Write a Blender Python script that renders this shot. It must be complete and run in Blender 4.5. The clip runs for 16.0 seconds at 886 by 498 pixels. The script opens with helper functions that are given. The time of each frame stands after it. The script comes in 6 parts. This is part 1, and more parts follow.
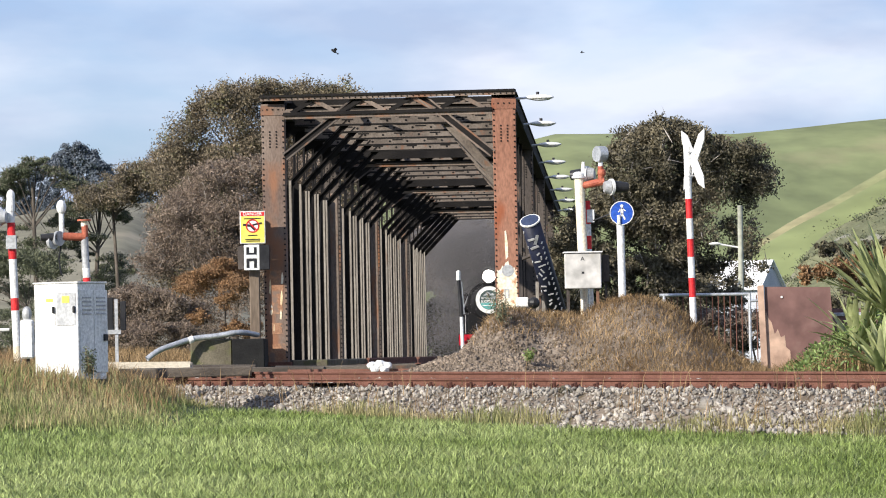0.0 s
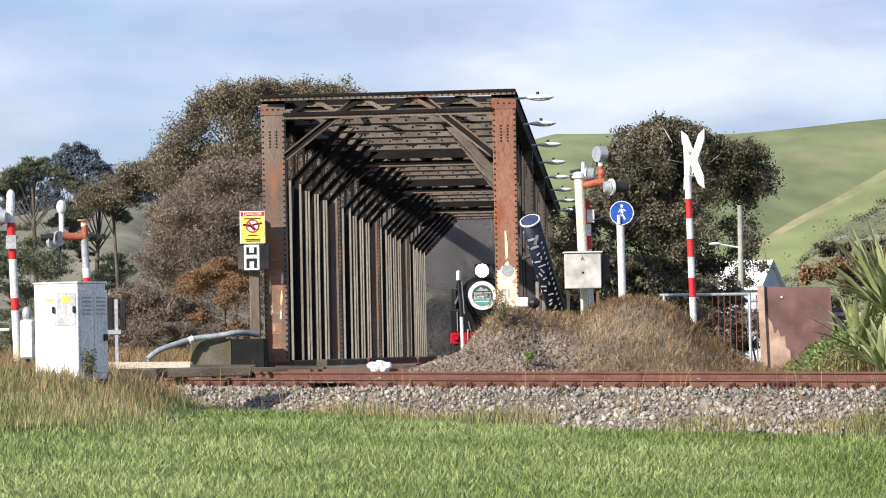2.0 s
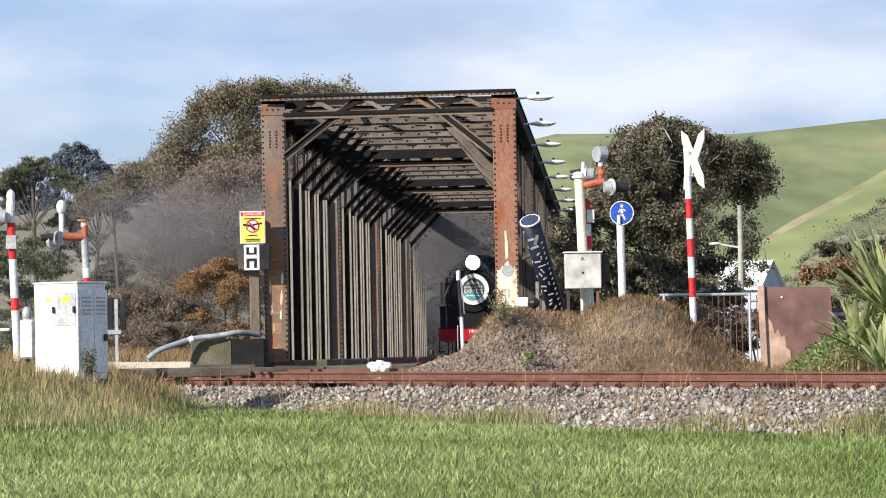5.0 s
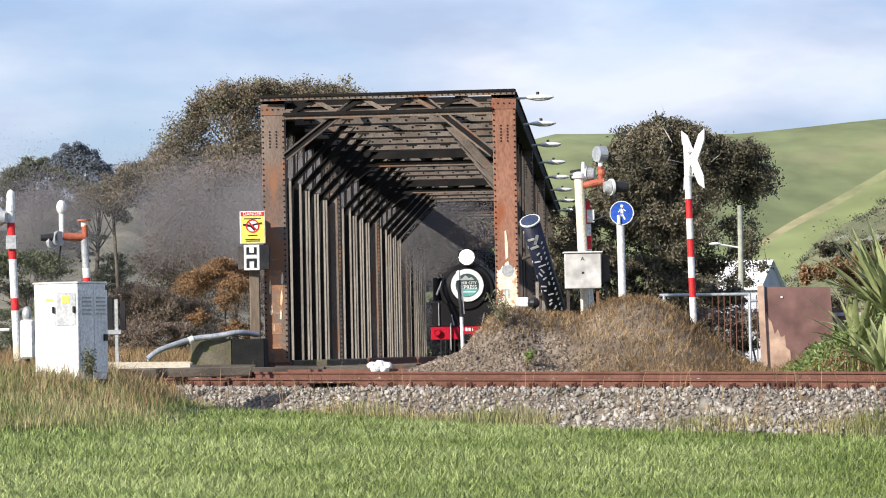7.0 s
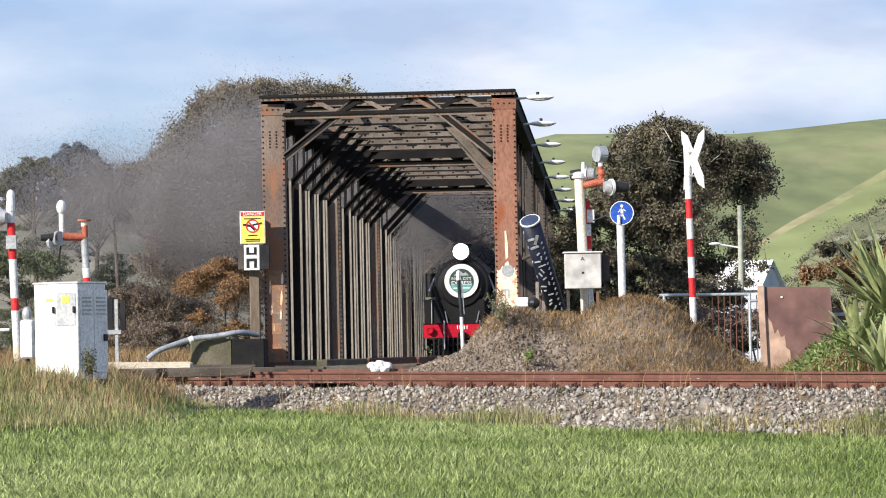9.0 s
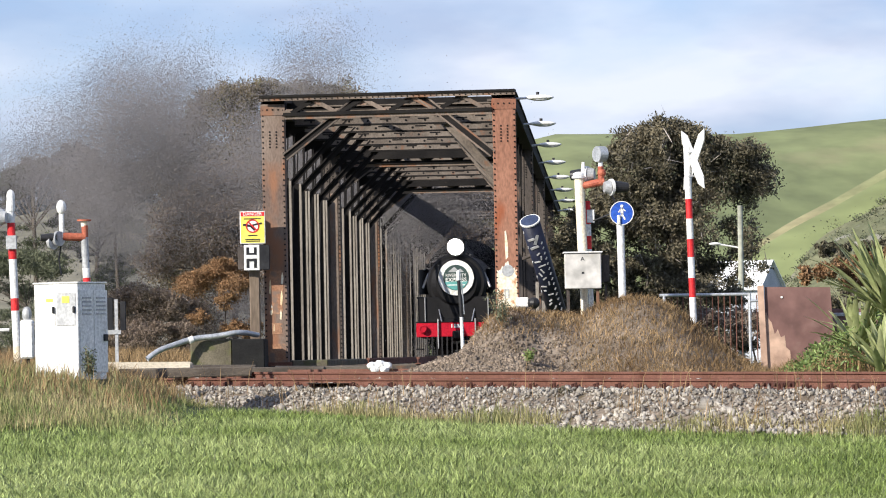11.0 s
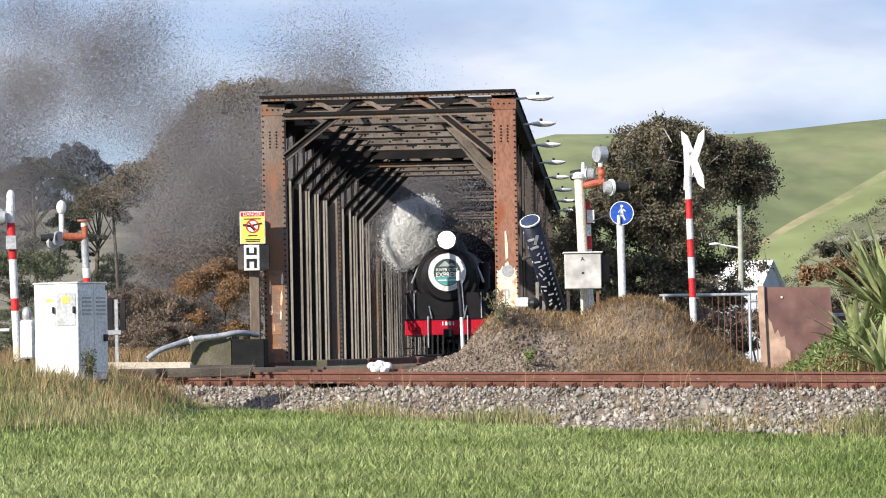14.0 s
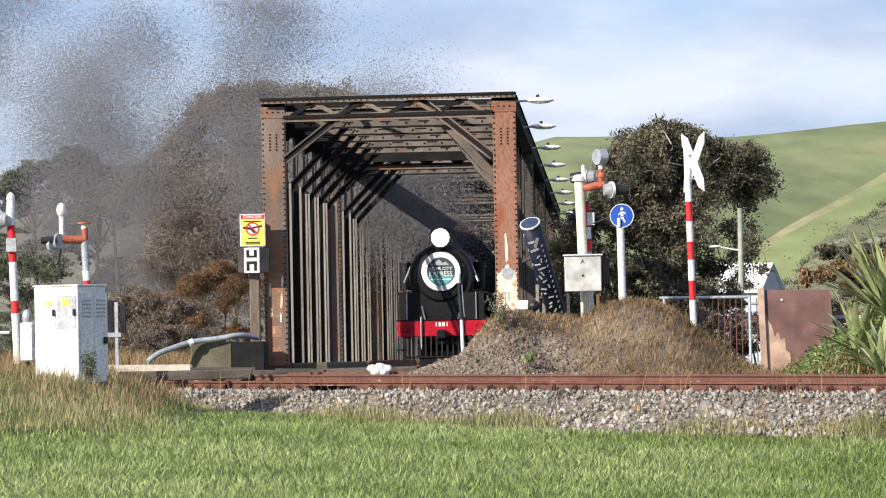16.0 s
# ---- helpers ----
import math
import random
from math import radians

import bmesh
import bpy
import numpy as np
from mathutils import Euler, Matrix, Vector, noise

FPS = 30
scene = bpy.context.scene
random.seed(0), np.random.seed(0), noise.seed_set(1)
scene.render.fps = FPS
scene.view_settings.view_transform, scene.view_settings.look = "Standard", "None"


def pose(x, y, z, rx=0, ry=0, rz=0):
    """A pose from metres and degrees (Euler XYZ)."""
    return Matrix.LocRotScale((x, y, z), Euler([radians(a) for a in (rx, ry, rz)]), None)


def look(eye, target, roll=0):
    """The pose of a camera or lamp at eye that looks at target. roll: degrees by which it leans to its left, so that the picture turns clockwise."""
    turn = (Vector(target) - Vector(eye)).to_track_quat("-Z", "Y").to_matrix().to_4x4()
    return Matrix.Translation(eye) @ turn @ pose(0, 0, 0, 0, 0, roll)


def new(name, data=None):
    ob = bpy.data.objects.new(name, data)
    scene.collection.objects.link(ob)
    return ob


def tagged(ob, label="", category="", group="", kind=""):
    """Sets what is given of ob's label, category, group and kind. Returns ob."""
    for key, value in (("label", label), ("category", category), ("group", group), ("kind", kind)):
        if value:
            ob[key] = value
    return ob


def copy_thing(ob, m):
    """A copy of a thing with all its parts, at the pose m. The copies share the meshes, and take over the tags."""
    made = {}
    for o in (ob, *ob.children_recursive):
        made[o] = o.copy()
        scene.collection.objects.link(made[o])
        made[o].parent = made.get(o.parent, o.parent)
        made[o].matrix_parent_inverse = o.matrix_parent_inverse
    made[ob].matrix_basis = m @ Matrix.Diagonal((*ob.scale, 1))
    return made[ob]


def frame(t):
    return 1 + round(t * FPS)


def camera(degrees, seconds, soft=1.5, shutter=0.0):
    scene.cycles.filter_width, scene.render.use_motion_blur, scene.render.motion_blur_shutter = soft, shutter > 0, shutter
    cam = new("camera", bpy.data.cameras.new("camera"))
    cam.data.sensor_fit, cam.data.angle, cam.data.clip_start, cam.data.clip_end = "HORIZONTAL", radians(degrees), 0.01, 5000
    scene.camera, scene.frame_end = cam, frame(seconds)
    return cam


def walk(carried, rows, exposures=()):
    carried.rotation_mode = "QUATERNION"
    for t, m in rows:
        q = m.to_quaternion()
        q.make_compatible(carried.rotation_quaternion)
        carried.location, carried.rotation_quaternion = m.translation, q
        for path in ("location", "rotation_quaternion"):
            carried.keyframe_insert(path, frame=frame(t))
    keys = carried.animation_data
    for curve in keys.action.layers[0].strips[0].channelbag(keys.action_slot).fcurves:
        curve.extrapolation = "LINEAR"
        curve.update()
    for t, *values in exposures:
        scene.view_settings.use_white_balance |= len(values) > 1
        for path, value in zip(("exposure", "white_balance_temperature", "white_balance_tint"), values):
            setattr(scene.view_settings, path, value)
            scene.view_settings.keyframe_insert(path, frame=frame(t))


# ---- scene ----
cam = camera(11.19, 16.0, soft=1.05)
PITCH = 91.353
LEAN = Matrix.Rotation(radians(-1.1), 4, "Z")      # the camera is held a little out of level
walk(cam, [(t, pose(0, 0, 0, PITCH + up, 0, 0) @ LEAN) for t, up in ((0.0, 0.0), (15.5, 0.005), (15.75, 0.02), (16.0, 0.036))])
LEVEL = pose(0, 0, 0, PITCH) @ LEAN @ pose(0, 0, 0, PITCH).inverted()
FALL = math.sin(radians(1.1))                      # the ground falls this much to the right


def fall(x):
    return -FALL * np.clip(x, -30, 30)

# ---- light ----
SUN_DIR = Vector((-0.64, -0.62, 0.42)).normalized()
world = bpy.data.worlds.new("sky")
scene.world = world
world.use_nodes = True


def build_sky():
    nt = world.node_tree
    nt.nodes.clear()
    out = nt.nodes.new("ShaderNodeOutputWorld")
    bg = nt.nodes.new("ShaderNodeBackground")
    sky = nt.nodes.new("ShaderNodeTexSky")
    sky.sky_type = "NISHITA"
    sky.sun_disc = False
    sky.sun_elevation = math.asin(SUN_DIR.z)
    sky.sun_rotation = math.atan2(SUN_DIR.x, SUN_DIR.y)
    sky.air_density, sky.dust_density, sky.ozone_density = 1.0, 0.6, 2.0
    co = nt.nodes.new("ShaderNodeTexCoord")
    mp = nt.nodes.new("ShaderNodeMapping")
    mp.inputs["Scale"].default_value = (8.0, 8.0, 24.0)
    mp.inputs["Location"].default_value = (2.3, 0.4, 0.7)
    n1 = nt.nodes.new("ShaderNodeTexNoise")
    n1.inputs["Scale"].default_value = 1.0
    n1.inputs["Detail"].default_value = 8.0
    n1.inputs["Roughness"].default_value = 0.5
    n1.inputs["Distortion"].default_value = 0.4
    ramp = nt.nodes.new("ShaderNodeValToRGB")
    ramp.color_ramp.elements[0].position = 0.36
    ramp.color_ramp.elements[1].position = 0.66
    n2 = nt.nodes.new("ShaderNodeTexNoise")
    n2.inputs["Scale"].default_value = 1.7
    n2.inputs["Detail"].default_value = 5.0
    shade = nt.nodes.new("ShaderNodeValToRGB")
    shade.color_ramp.elements[0].position, shade.color_ramp.elements[1].position = 0.38, 0.6
    shade.color_ramp.elements[0].color = (4.6, 5.3, 7.1, 1)
    shade.color_ramp.elements[1].color = (7.5, 8.0, 9.2, 1)
    tint = nt.nodes.new("ShaderNodeMix")
    tint.data_type, tint.blend_type = "RGBA", "MULTIPLY"
    tint.inputs["Factor"].default_value = 1.0
    tint.inputs[7].default_value = (0.72, 0.86, 1.30, 1)
    mix = nt.nodes.new("ShaderNodeMix")
    mix.data_type = "RGBA"
    nt.links.new(co.outputs["Generated"], mp.inputs["Vector"])
    nt.links.new(mp.outputs[0], n1.inputs["Vector"])
    nt.links.new(mp.outputs[0], n2.inputs["Vector"])
    nt.links.new(n1.outputs["Fac"], ramp.inputs[0])
    nt.links.new(n2.outputs["Fac"], shade.inputs[0])
    nt.links.new(sky.outputs[0], tint.inputs[6])
    nt.links.new(tint.outputs[2], mix.inputs[6])
    nt.links.new(ramp.outputs[0], mix.inputs[0])
    nt.links.new(shade.outputs[0], mix.inputs[7])
    nt.links.new(mix.outputs[2], bg.inputs[0])
    bg.inputs[1].default_value = 0.09
    nt.links.new(bg.outputs[0], out.inputs[0])


build_sky()
sun = new("sun", bpy.data.lights.new("sun", "SUN"))
sun.data.energy, sun.data.angle, sun.data.color = 5.0, radians(0.55), (1.0, 0.93, 0.82)
sun.matrix_world = look(SUN_DIR * 60, (0, 0, 0))
scene.view_settings.exposure = 0.38


# ---- materials ----
def mat(name, c1, c2, rough=0.75, metal=0.0, scale=3.0, fine=40.0, bump=0.25, dirt=None, dirt_at=0.62, island=0.0, stretch=(1, 1, 1), coords="Object", trans=0.0):
    """Two tones on a broad noise, grain on a fine one, optional patches of a third tone, and relief."""
    m = bpy.data.materials.new(name)
    m.use_nodes = True
    nt = m.node_tree
    b = nt.nodes["Principled BSDF"]
    geo = nt.nodes.new("ShaderNodeNewGeometry")
    if coords == "Object":
        tc = nt.nodes.new("ShaderNodeTexCoord").outputs["Object"]
        info = nt.nodes.new("ShaderNodeObjectInfo")
        sh = nt.nodes.new("ShaderNodeVectorMath")
        sh.operation = "MULTIPLY_ADD"
        sh.inputs[1].default_value = stretch
        wide = nt.nodes.new("ShaderNodeMath")
        wide.operation = "MULTIPLY"
        wide.inputs[1].default_value = 37.0
        nt.links.new(info.outputs["Random"], wide.inputs[0])
        nt.links.new(tc, sh.inputs[0])
        nt.links.new(wide.outputs[0], sh.inputs[2])
        vec = sh.outputs[0]
    else:
        sh = nt.nodes.new("ShaderNodeVectorMath")
        sh.operation = "MULTIPLY"
        sh.inputs[1].default_value = stretch
        nt.links.new(geo.outputs["Position"], sh.inputs[0])
        vec = sh.outputs[0]

    def noise_node(s, detail):
        n = nt.nodes.new("ShaderNodeTexNoise")
        n.inputs["Scale"].default_value, n.inputs["Detail"].default_value = s, detail
        nt.links.new(vec, n.inputs["Vector"])
        return n.outputs["Fac"]

    def ramp(src, lo, hi, a, z):
        r = nt.nodes.new("ShaderNodeValToRGB")
        r.color_ramp.elements[0].position, r.color_ramp.elements[1].position = lo, hi
        r.color_ramp.elements[0].color, r.color_ramp.elements[1].color = (*a, 1), (*z, 1)
        nt.links.new(src, r.inputs[0])
        return r.outputs[0]

    def mixed(fac, a, z, kind="MIX"):
        x = nt.nodes.new("ShaderNodeMix")
        x.data_type, x.blend_type = "RGBA", kind
        for s, v in ((x.inputs[0], fac), (x.inputs[6], a), (x.inputs[7], z)):
            if isinstance(v, (float, tuple)):
                s.default_value = v
            else:
                nt.links.new(v, s)
        return x.outputs[2]

    col = ramp(noise_node(scale, 4), 0.36, 0.64, c1, c2)
    grain = noise_node(fine, 3)
    col = mixed(0.5, col, ramp(grain, 0.3, 0.7, (0.55,) * 3, (1.45,) * 3), "MULTIPLY")
    if dirt:
        col = mixed(ramp(noise_node(scale * 2.3, 6), dirt_at - 0.06, dirt_at + 0.08, (0, 0, 0), (1, 1, 1)), col, (*dirt, 1))
    if island:
        col = mixed(1.0, col, ramp(geo.outputs["Random Per Island"], 0.0, 1.0, (1 - island,) * 3, (1 + island,) * 3), "MULTIPLY")
    nt.links.new(col, b.inputs["Base Color"])
    b.inputs["Roughness"].default_value, b.inputs["Metallic"].default_value = rough, metal
    b.inputs["Specular IOR Level"].default_value = 0.3
    if bump:
        bp = nt.nodes.new("ShaderNodeBump")
        bp.inputs["Strength"].default_value, bp.inputs["Distance"].default_value = bump, 0.02
        nt.links.new(grain, bp.inputs["Height"])
        nt.links.new(bp.outputs[0], b.inputs["Normal"])
    if trans:
        tr = nt.nodes.new("ShaderNodeBsdfTranslucent")
        nt.links.new(col, tr.inputs["Color"])
        ms = nt.nodes.new("ShaderNodeMixShader")
        ms.inputs[0].default_value = trans
        nt.links.new(b.outputs[0], ms.inputs[1])
        nt.links.new(tr.outputs[0], ms.inputs[2])
        nt.links.new(ms.outputs[0], nt.nodes["Material Output"].inputs[0])
    return m


def glow(name, colour, strength):
    m = bpy.data.materials.new(name)
    m.use_nodes = True
    b = m.node_tree.nodes["Principled BSDF"]
    b.inputs["Base Color"].default_value = (*colour, 1)
    b.inputs["Emission Color"].default_value = (*colour, 1)
    b.inputs["Emission Strength"].default_value = strength
    return m


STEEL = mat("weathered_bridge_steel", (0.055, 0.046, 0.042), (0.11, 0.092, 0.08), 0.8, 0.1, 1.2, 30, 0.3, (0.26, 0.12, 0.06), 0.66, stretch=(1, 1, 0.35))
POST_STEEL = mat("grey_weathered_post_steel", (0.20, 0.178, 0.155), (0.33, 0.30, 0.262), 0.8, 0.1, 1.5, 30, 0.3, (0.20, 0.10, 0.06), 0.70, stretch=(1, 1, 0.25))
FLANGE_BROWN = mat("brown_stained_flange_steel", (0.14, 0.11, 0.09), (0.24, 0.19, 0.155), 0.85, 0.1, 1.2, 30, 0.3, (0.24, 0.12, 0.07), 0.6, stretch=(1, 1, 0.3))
STRUT_STEEL = mat("brown_strut_steel", (0.115, 0.094, 0.078), (0.20, 0.168, 0.14), 0.8, 0.1, 2.0, 30, 0.3, (0.2, 0.1, 0.06), 0.66)
# one near-black tone for soot and for the shade inside the truss
SOOT_SHADE = mat("sooty_shade_dark_steel", (0.006, 0.005, 0.005), (0.014, 0.012, 0.011), 0.9, 0.0, 1.5, 30, 0.3, (0.04, 0.028, 0.02), 0.74)
RUST = mat("rusty_column_steel", (0.15, 0.105, 0.085), (0.24, 0.185, 0.15), 0.85, 0.1, 0.9, 26, 0.35, (0.27, 0.135, 0.08), 0.57, stretch=(1, 1, 0.4))
RUST_RED = mat("red_rusted_column_steel", (0.25, 0.115, 0.075), (0.33, 0.165, 0.11), 0.85, 0.1, 0.9, 26, 0.3, (0.30, 0.10, 0.05), 0.60, stretch=(1, 1, 0.4))
PALE_PATCH = mat("pale_flaked_undercoat", (0.72, 0.56, 0.34), (0.84, 0.78, 0.64), 0.8, 0.0, 2.5, 20, 0.3, (0.45, 0.20, 0.08), 0.64)
RUST_BLOOM = mat("orange_rust_bloom", (0.27, 0.13, 0.075), (0.36, 0.21, 0.13), 0.9, 0, 2.5, 26, 0.4, (0.2, 0.14, 0.11), 0.55)
RAIL_RUST = mat("rusted_rail_steel", (0.15, 0.07, 0.05), (0.21, 0.10, 0.075), 0.75, 0.3, 1.5, 40, 0.3, (0.12, 0.05, 0.035), 0.64)
CLIP_RUST = mat("dark_rusted_fastening", (0.055, 0.022, 0.018), (0.10, 0.042, 0.032), 0.85, 0.1, 3, 40, 0.2)
SLEEPER_WOOD = mat("dark_weathered_timber", (0.06, 0.05, 0.042), (0.13, 0.11, 0.09), 0.9, 0, 3, 40, 0.5, stretch=(0.3, 1, 1))
PALE_WOOD = mat("bleached_timber", (0.45, 0.40, 0.31), (0.6, 0.54, 0.44), 0.9, 0, 3, 40, 0.4, stretch=(0.3, 1, 1))
CONCRETE = mat("mossy_concrete", (0.10, 0.088, 0.062), (0.18, 0.158, 0.115), 0.9, 0, 2, 30, 0.4, (0.12, 0.12, 0.06), 0.58)
SHADE_CONCRETE = mat("shade_dark_concrete", (0.008, 0.008, 0.009), (0.016, 0.016, 0.016), 0.9, 0, 3, 30, 0.3)
GRASS = mat("field_grass", (0.185, 0.245, 0.068), (0.325, 0.385, 0.148), 0.5, 0, 0.25, 8, 0, island=0.62, coords="World", trans=0.25)
ROUGH_GRASS = mat("rank_yellow_green_grass", (0.19, 0.22, 0.075), (0.40, 0.33, 0.18), 0.7, 0, 0.7, 8, 0, island=0.55, coords="World", trans=0.2)
DRY_GRASS = mat("dry_brown_grass", (0.19, 0.122, 0.06), (0.365, 0.255, 0.135), 0.8, 0, 1.3, 8, 0, island=0.55, coords="World", trans=0.15)
SOIL = mat("field_soil", (0.05, 0.07, 0.02), (0.08, 0.105, 0.03), 0.95, 0, 0.6, 12, 0.3, coords="World")
EARTH = mat("gravelly_earth", (0.17, 0.135, 0.10), (0.27, 0.22, 0.17), 0.95, 0, 1.2, 14, 0.6, (0.12, 0.09, 0.05), 0.6, coords="World")
STONE = mat("grey_ballast_stone", (0.26, 0.235, 0.205), (0.37, 0.34, 0.295), 0.9, 0, 2.0, 30, 0.3, island=0.48, coords="World")
MOUND_STONE = mat("brown_gravel_stone", (0.16, 0.125, 0.095), (0.25, 0.20, 0.155), 0.9, 0, 2.0, 30, 0.3, island=0.5, coords="World")
WHITE_PAINT = mat("weathered_white_paint", (0.72, 0.72, 0.70), (0.82, 0.82, 0.80), 0.5, 0, 2, 20, 0.1, (0.55, 0.53, 0.48), 0.68)
DULL_WHITE = mat("dulled_grey_white_paint", (0.50, 0.49, 0.46), (0.60, 0.58, 0.55), 0.6, 0, 2, 4, 0.05, (0.42, 0.40, 0.36), 0.64)
CREAM_PAINT = mat("cream_paint", (0.76, 0.67, 0.50), (0.82, 0.75, 0.6), 0.5, 0, 2, 20, 0.1, (0.6, 0.5, 0.36), 0.68)
RED_PAINT = mat("red_paint", (0.55, 0.02, 0.025), (0.66, 0.04, 0.04), 0.45, 0, 3, 20, 0.1)
RED_OXIDE = mat("red_oxide_casting", (0.34, 0.085, 0.05), (0.45, 0.14, 0.08), 0.6, 0, 6, 30, 0.2)
GREY_METAL = mat("grey_painted_metal", (0.36, 0.37, 0.38), (0.46, 0.47, 0.48), 0.5, 0.2, 3, 20, 0.1)
GALV = mat("galvanised_steel", (0.42, 0.44, 0.46), (0.56, 0.58, 0.60), 0.45, 0.5, 8, 40, 0.1)
BLACK_PAINT = mat("black_paint", (0.012, 0.012, 0.014), (0.03, 0.03, 0.032), 0.45, 0, 3, 20, 0.1)
LOCO_BLACK = mat("sooty_black_enamel", (0.004, 0.004, 0.005), (0.010, 0.009, 0.010), 0.5, 0.0, 2, 20, 0.15, (0.012, 0.010, 0.009), 0.7)
LOCO_RED = mat("glossy_red_enamel", (0.40, 0.008, 0.025), (0.48, 0.012, 0.03), 0.35, 0, 2, 20, 0.05)
BRIGHT_STEEL = mat("oily_bright_steel", (0.35, 0.35, 0.36), (0.5, 0.5, 0.5), 0.35, 0.9, 5, 30, 0.1)
YELLOW = mat("yellow_sign_face", (0.84, 0.70, 0.10), (0.87, 0.74, 0.15), 0.5, 0, 3, 20, 0)
SIGN_BLUE = mat("blue_sign_face", (0.02, 0.08, 0.42), (0.03, 0.10, 0.46), 0.45, 0, 3, 20, 0)
NAVY = mat("dark_navy_paint", (0.008, 0.011, 0.028), (0.018, 0.021, 0.042), 0.5, 0, 2, 20, 0.1)
POST_TIMBER = mat("brown_post_timber", (0.15, 0.115, 0.085), (0.26, 0.205, 0.16), 0.9, 0, 2, 20, 0.3, stretch=(1, 1, 0.2))
POLE_TIMBER = mat("weathered_pole_timber", (0.30, 0.31, 0.26), (0.42, 0.43, 0.36), 0.85, 0, 0.2, 6, 0)
# the blue-grey of distance haze is mixed into this leaf colour
HAZY_LEAF = mat("bush_leaf_tinted_by_distance_haze", (0.10, 0.12, 0.155), (0.14, 0.165, 0.20), 0.8, 0, 0.05, 0.5, 0, island=0.2, coords="World")
PALE_BARK = mat("pale_bare_twig_bark", (0.18, 0.16, 0.14), (0.31, 0.28, 0.25), 0.9, 0, 1.0, 10, 0, island=0.4, coords="World")
BARK = mat("grey_bark", (0.07, 0.058, 0.048), (0.14, 0.12, 0.10), 0.95, 0, 3, 20, 0.5, stretch=(1, 1, 0.3))
GUM_LEAF = mat("olive_gum_leaf", (0.13, 0.108, 0.07), (0.235, 0.19, 0.13), 0.6, 0, 0.5, 4, 0, (0.145, 0.15, 0.07), 0.6, island=0.6, coords="World", trans=0.15)
BROWN_LEAF = mat("brown_autumn_leaf", (0.17, 0.13, 0.10), (0.275, 0.215, 0.165), 0.7, 0, 0.4, 4, 0, island=0.5, coords="World", trans=0.15)
ORANGE_LEAF = mat("orange_autumn_leaf", (0.21, 0.125, 0.065), (0.31, 0.185, 0.095), 0.7, 0, 0.4, 4, 0, island=0.45, coords="World", trans=0.15)
DARK_LEAF = mat("dark_evergreen_leaf", (0.085, 0.078, 0.05), (0.185, 0.16, 0.105), 0.6, 0, 0.6, 4, 0, island=0.5, coords="World", trans=0.1)
PINE_LEAF = mat("grey_green_pine_leaf", (0.09, 0.105, 0.06), (0.16, 0.17, 0.11), 0.7, 0, 0.3, 4, 0, island=0.45, coords="World", trans=0.1)
FRESH_LEAF = mat("fresh_green_leaf", (0.12, 0.19, 0.05), (0.24, 0.31, 0.11), 0.5, 0, 0.8, 4, 0, island=0.4, coords="World", trans=0.2)
FLAX_LEAF = mat("pale_green_strap_leaf", (0.29, 0.34, 0.14), (0.50, 0.53, 0.27), 0.4, 0, 1.2, 8, 0, island=0.35, trans=0.2)
HILL = mat("hill_pasture", (0.185, 0.215, 0.088), (0.235, 0.262, 0.118), 0.95, 0, 0.035, 0.4, 0, (0.33, 0.30, 0.16), 0.64, coords="World", stretch=(0.35, 0.01, 0.8))
TAN_SLIP = mat("tan_grass_slip", (0.205, 0.225, 0.10), (0.30, 0.265, 0.145), 0.95, 0, 0.09, 0.8, 0, coords="World", stretch=(0.6, 0.1, 1.0))
SPUR = mat("stony_scrub_slope", (0.12, 0.13, 0.065), (0.21, 0.205, 0.115), 0.95, 0, 0.14, 1.2, 0, (0.36, 0.34, 0.30), 0.67, coords="World", stretch=(1, 0.3, 1.4))
FAR_SLOPE = mat("scrubby_hillside", (0.19, 0.18, 0.13), (0.26, 0.24, 0.18), 0.95, 0, 0.05, 0.6, 0, (0.34, 0.30, 0.22), 0.62, coords="World")
ROOF_WHITE = mat("white_sheet_roof", (0.78, 0.78, 0.78), (0.84, 0.84, 0.84), 0.4, 0, 1, 10, 0.1)
WALL_GREY = mat("pale_grey_weatherboard", (0.42, 0.45, 0.50), (0.5, 0.52, 0.56), 0.7, 0, 1, 20, 0.2)
PANEL_BROWN = mat("purple_brown_rusted_sheet", (0.155, 0.085, 0.075), (0.205, 0.115, 0.10), 0.75, 0.0, 1.2, 3, 0.1, (0.22, 0.14, 0.12), 0.64)
PANEL_BARE = mat("bare_pinkish_timber", (0.42, 0.28, 0.21), (0.52, 0.36, 0.27), 0.85, 0, 2, 5, 0.1)


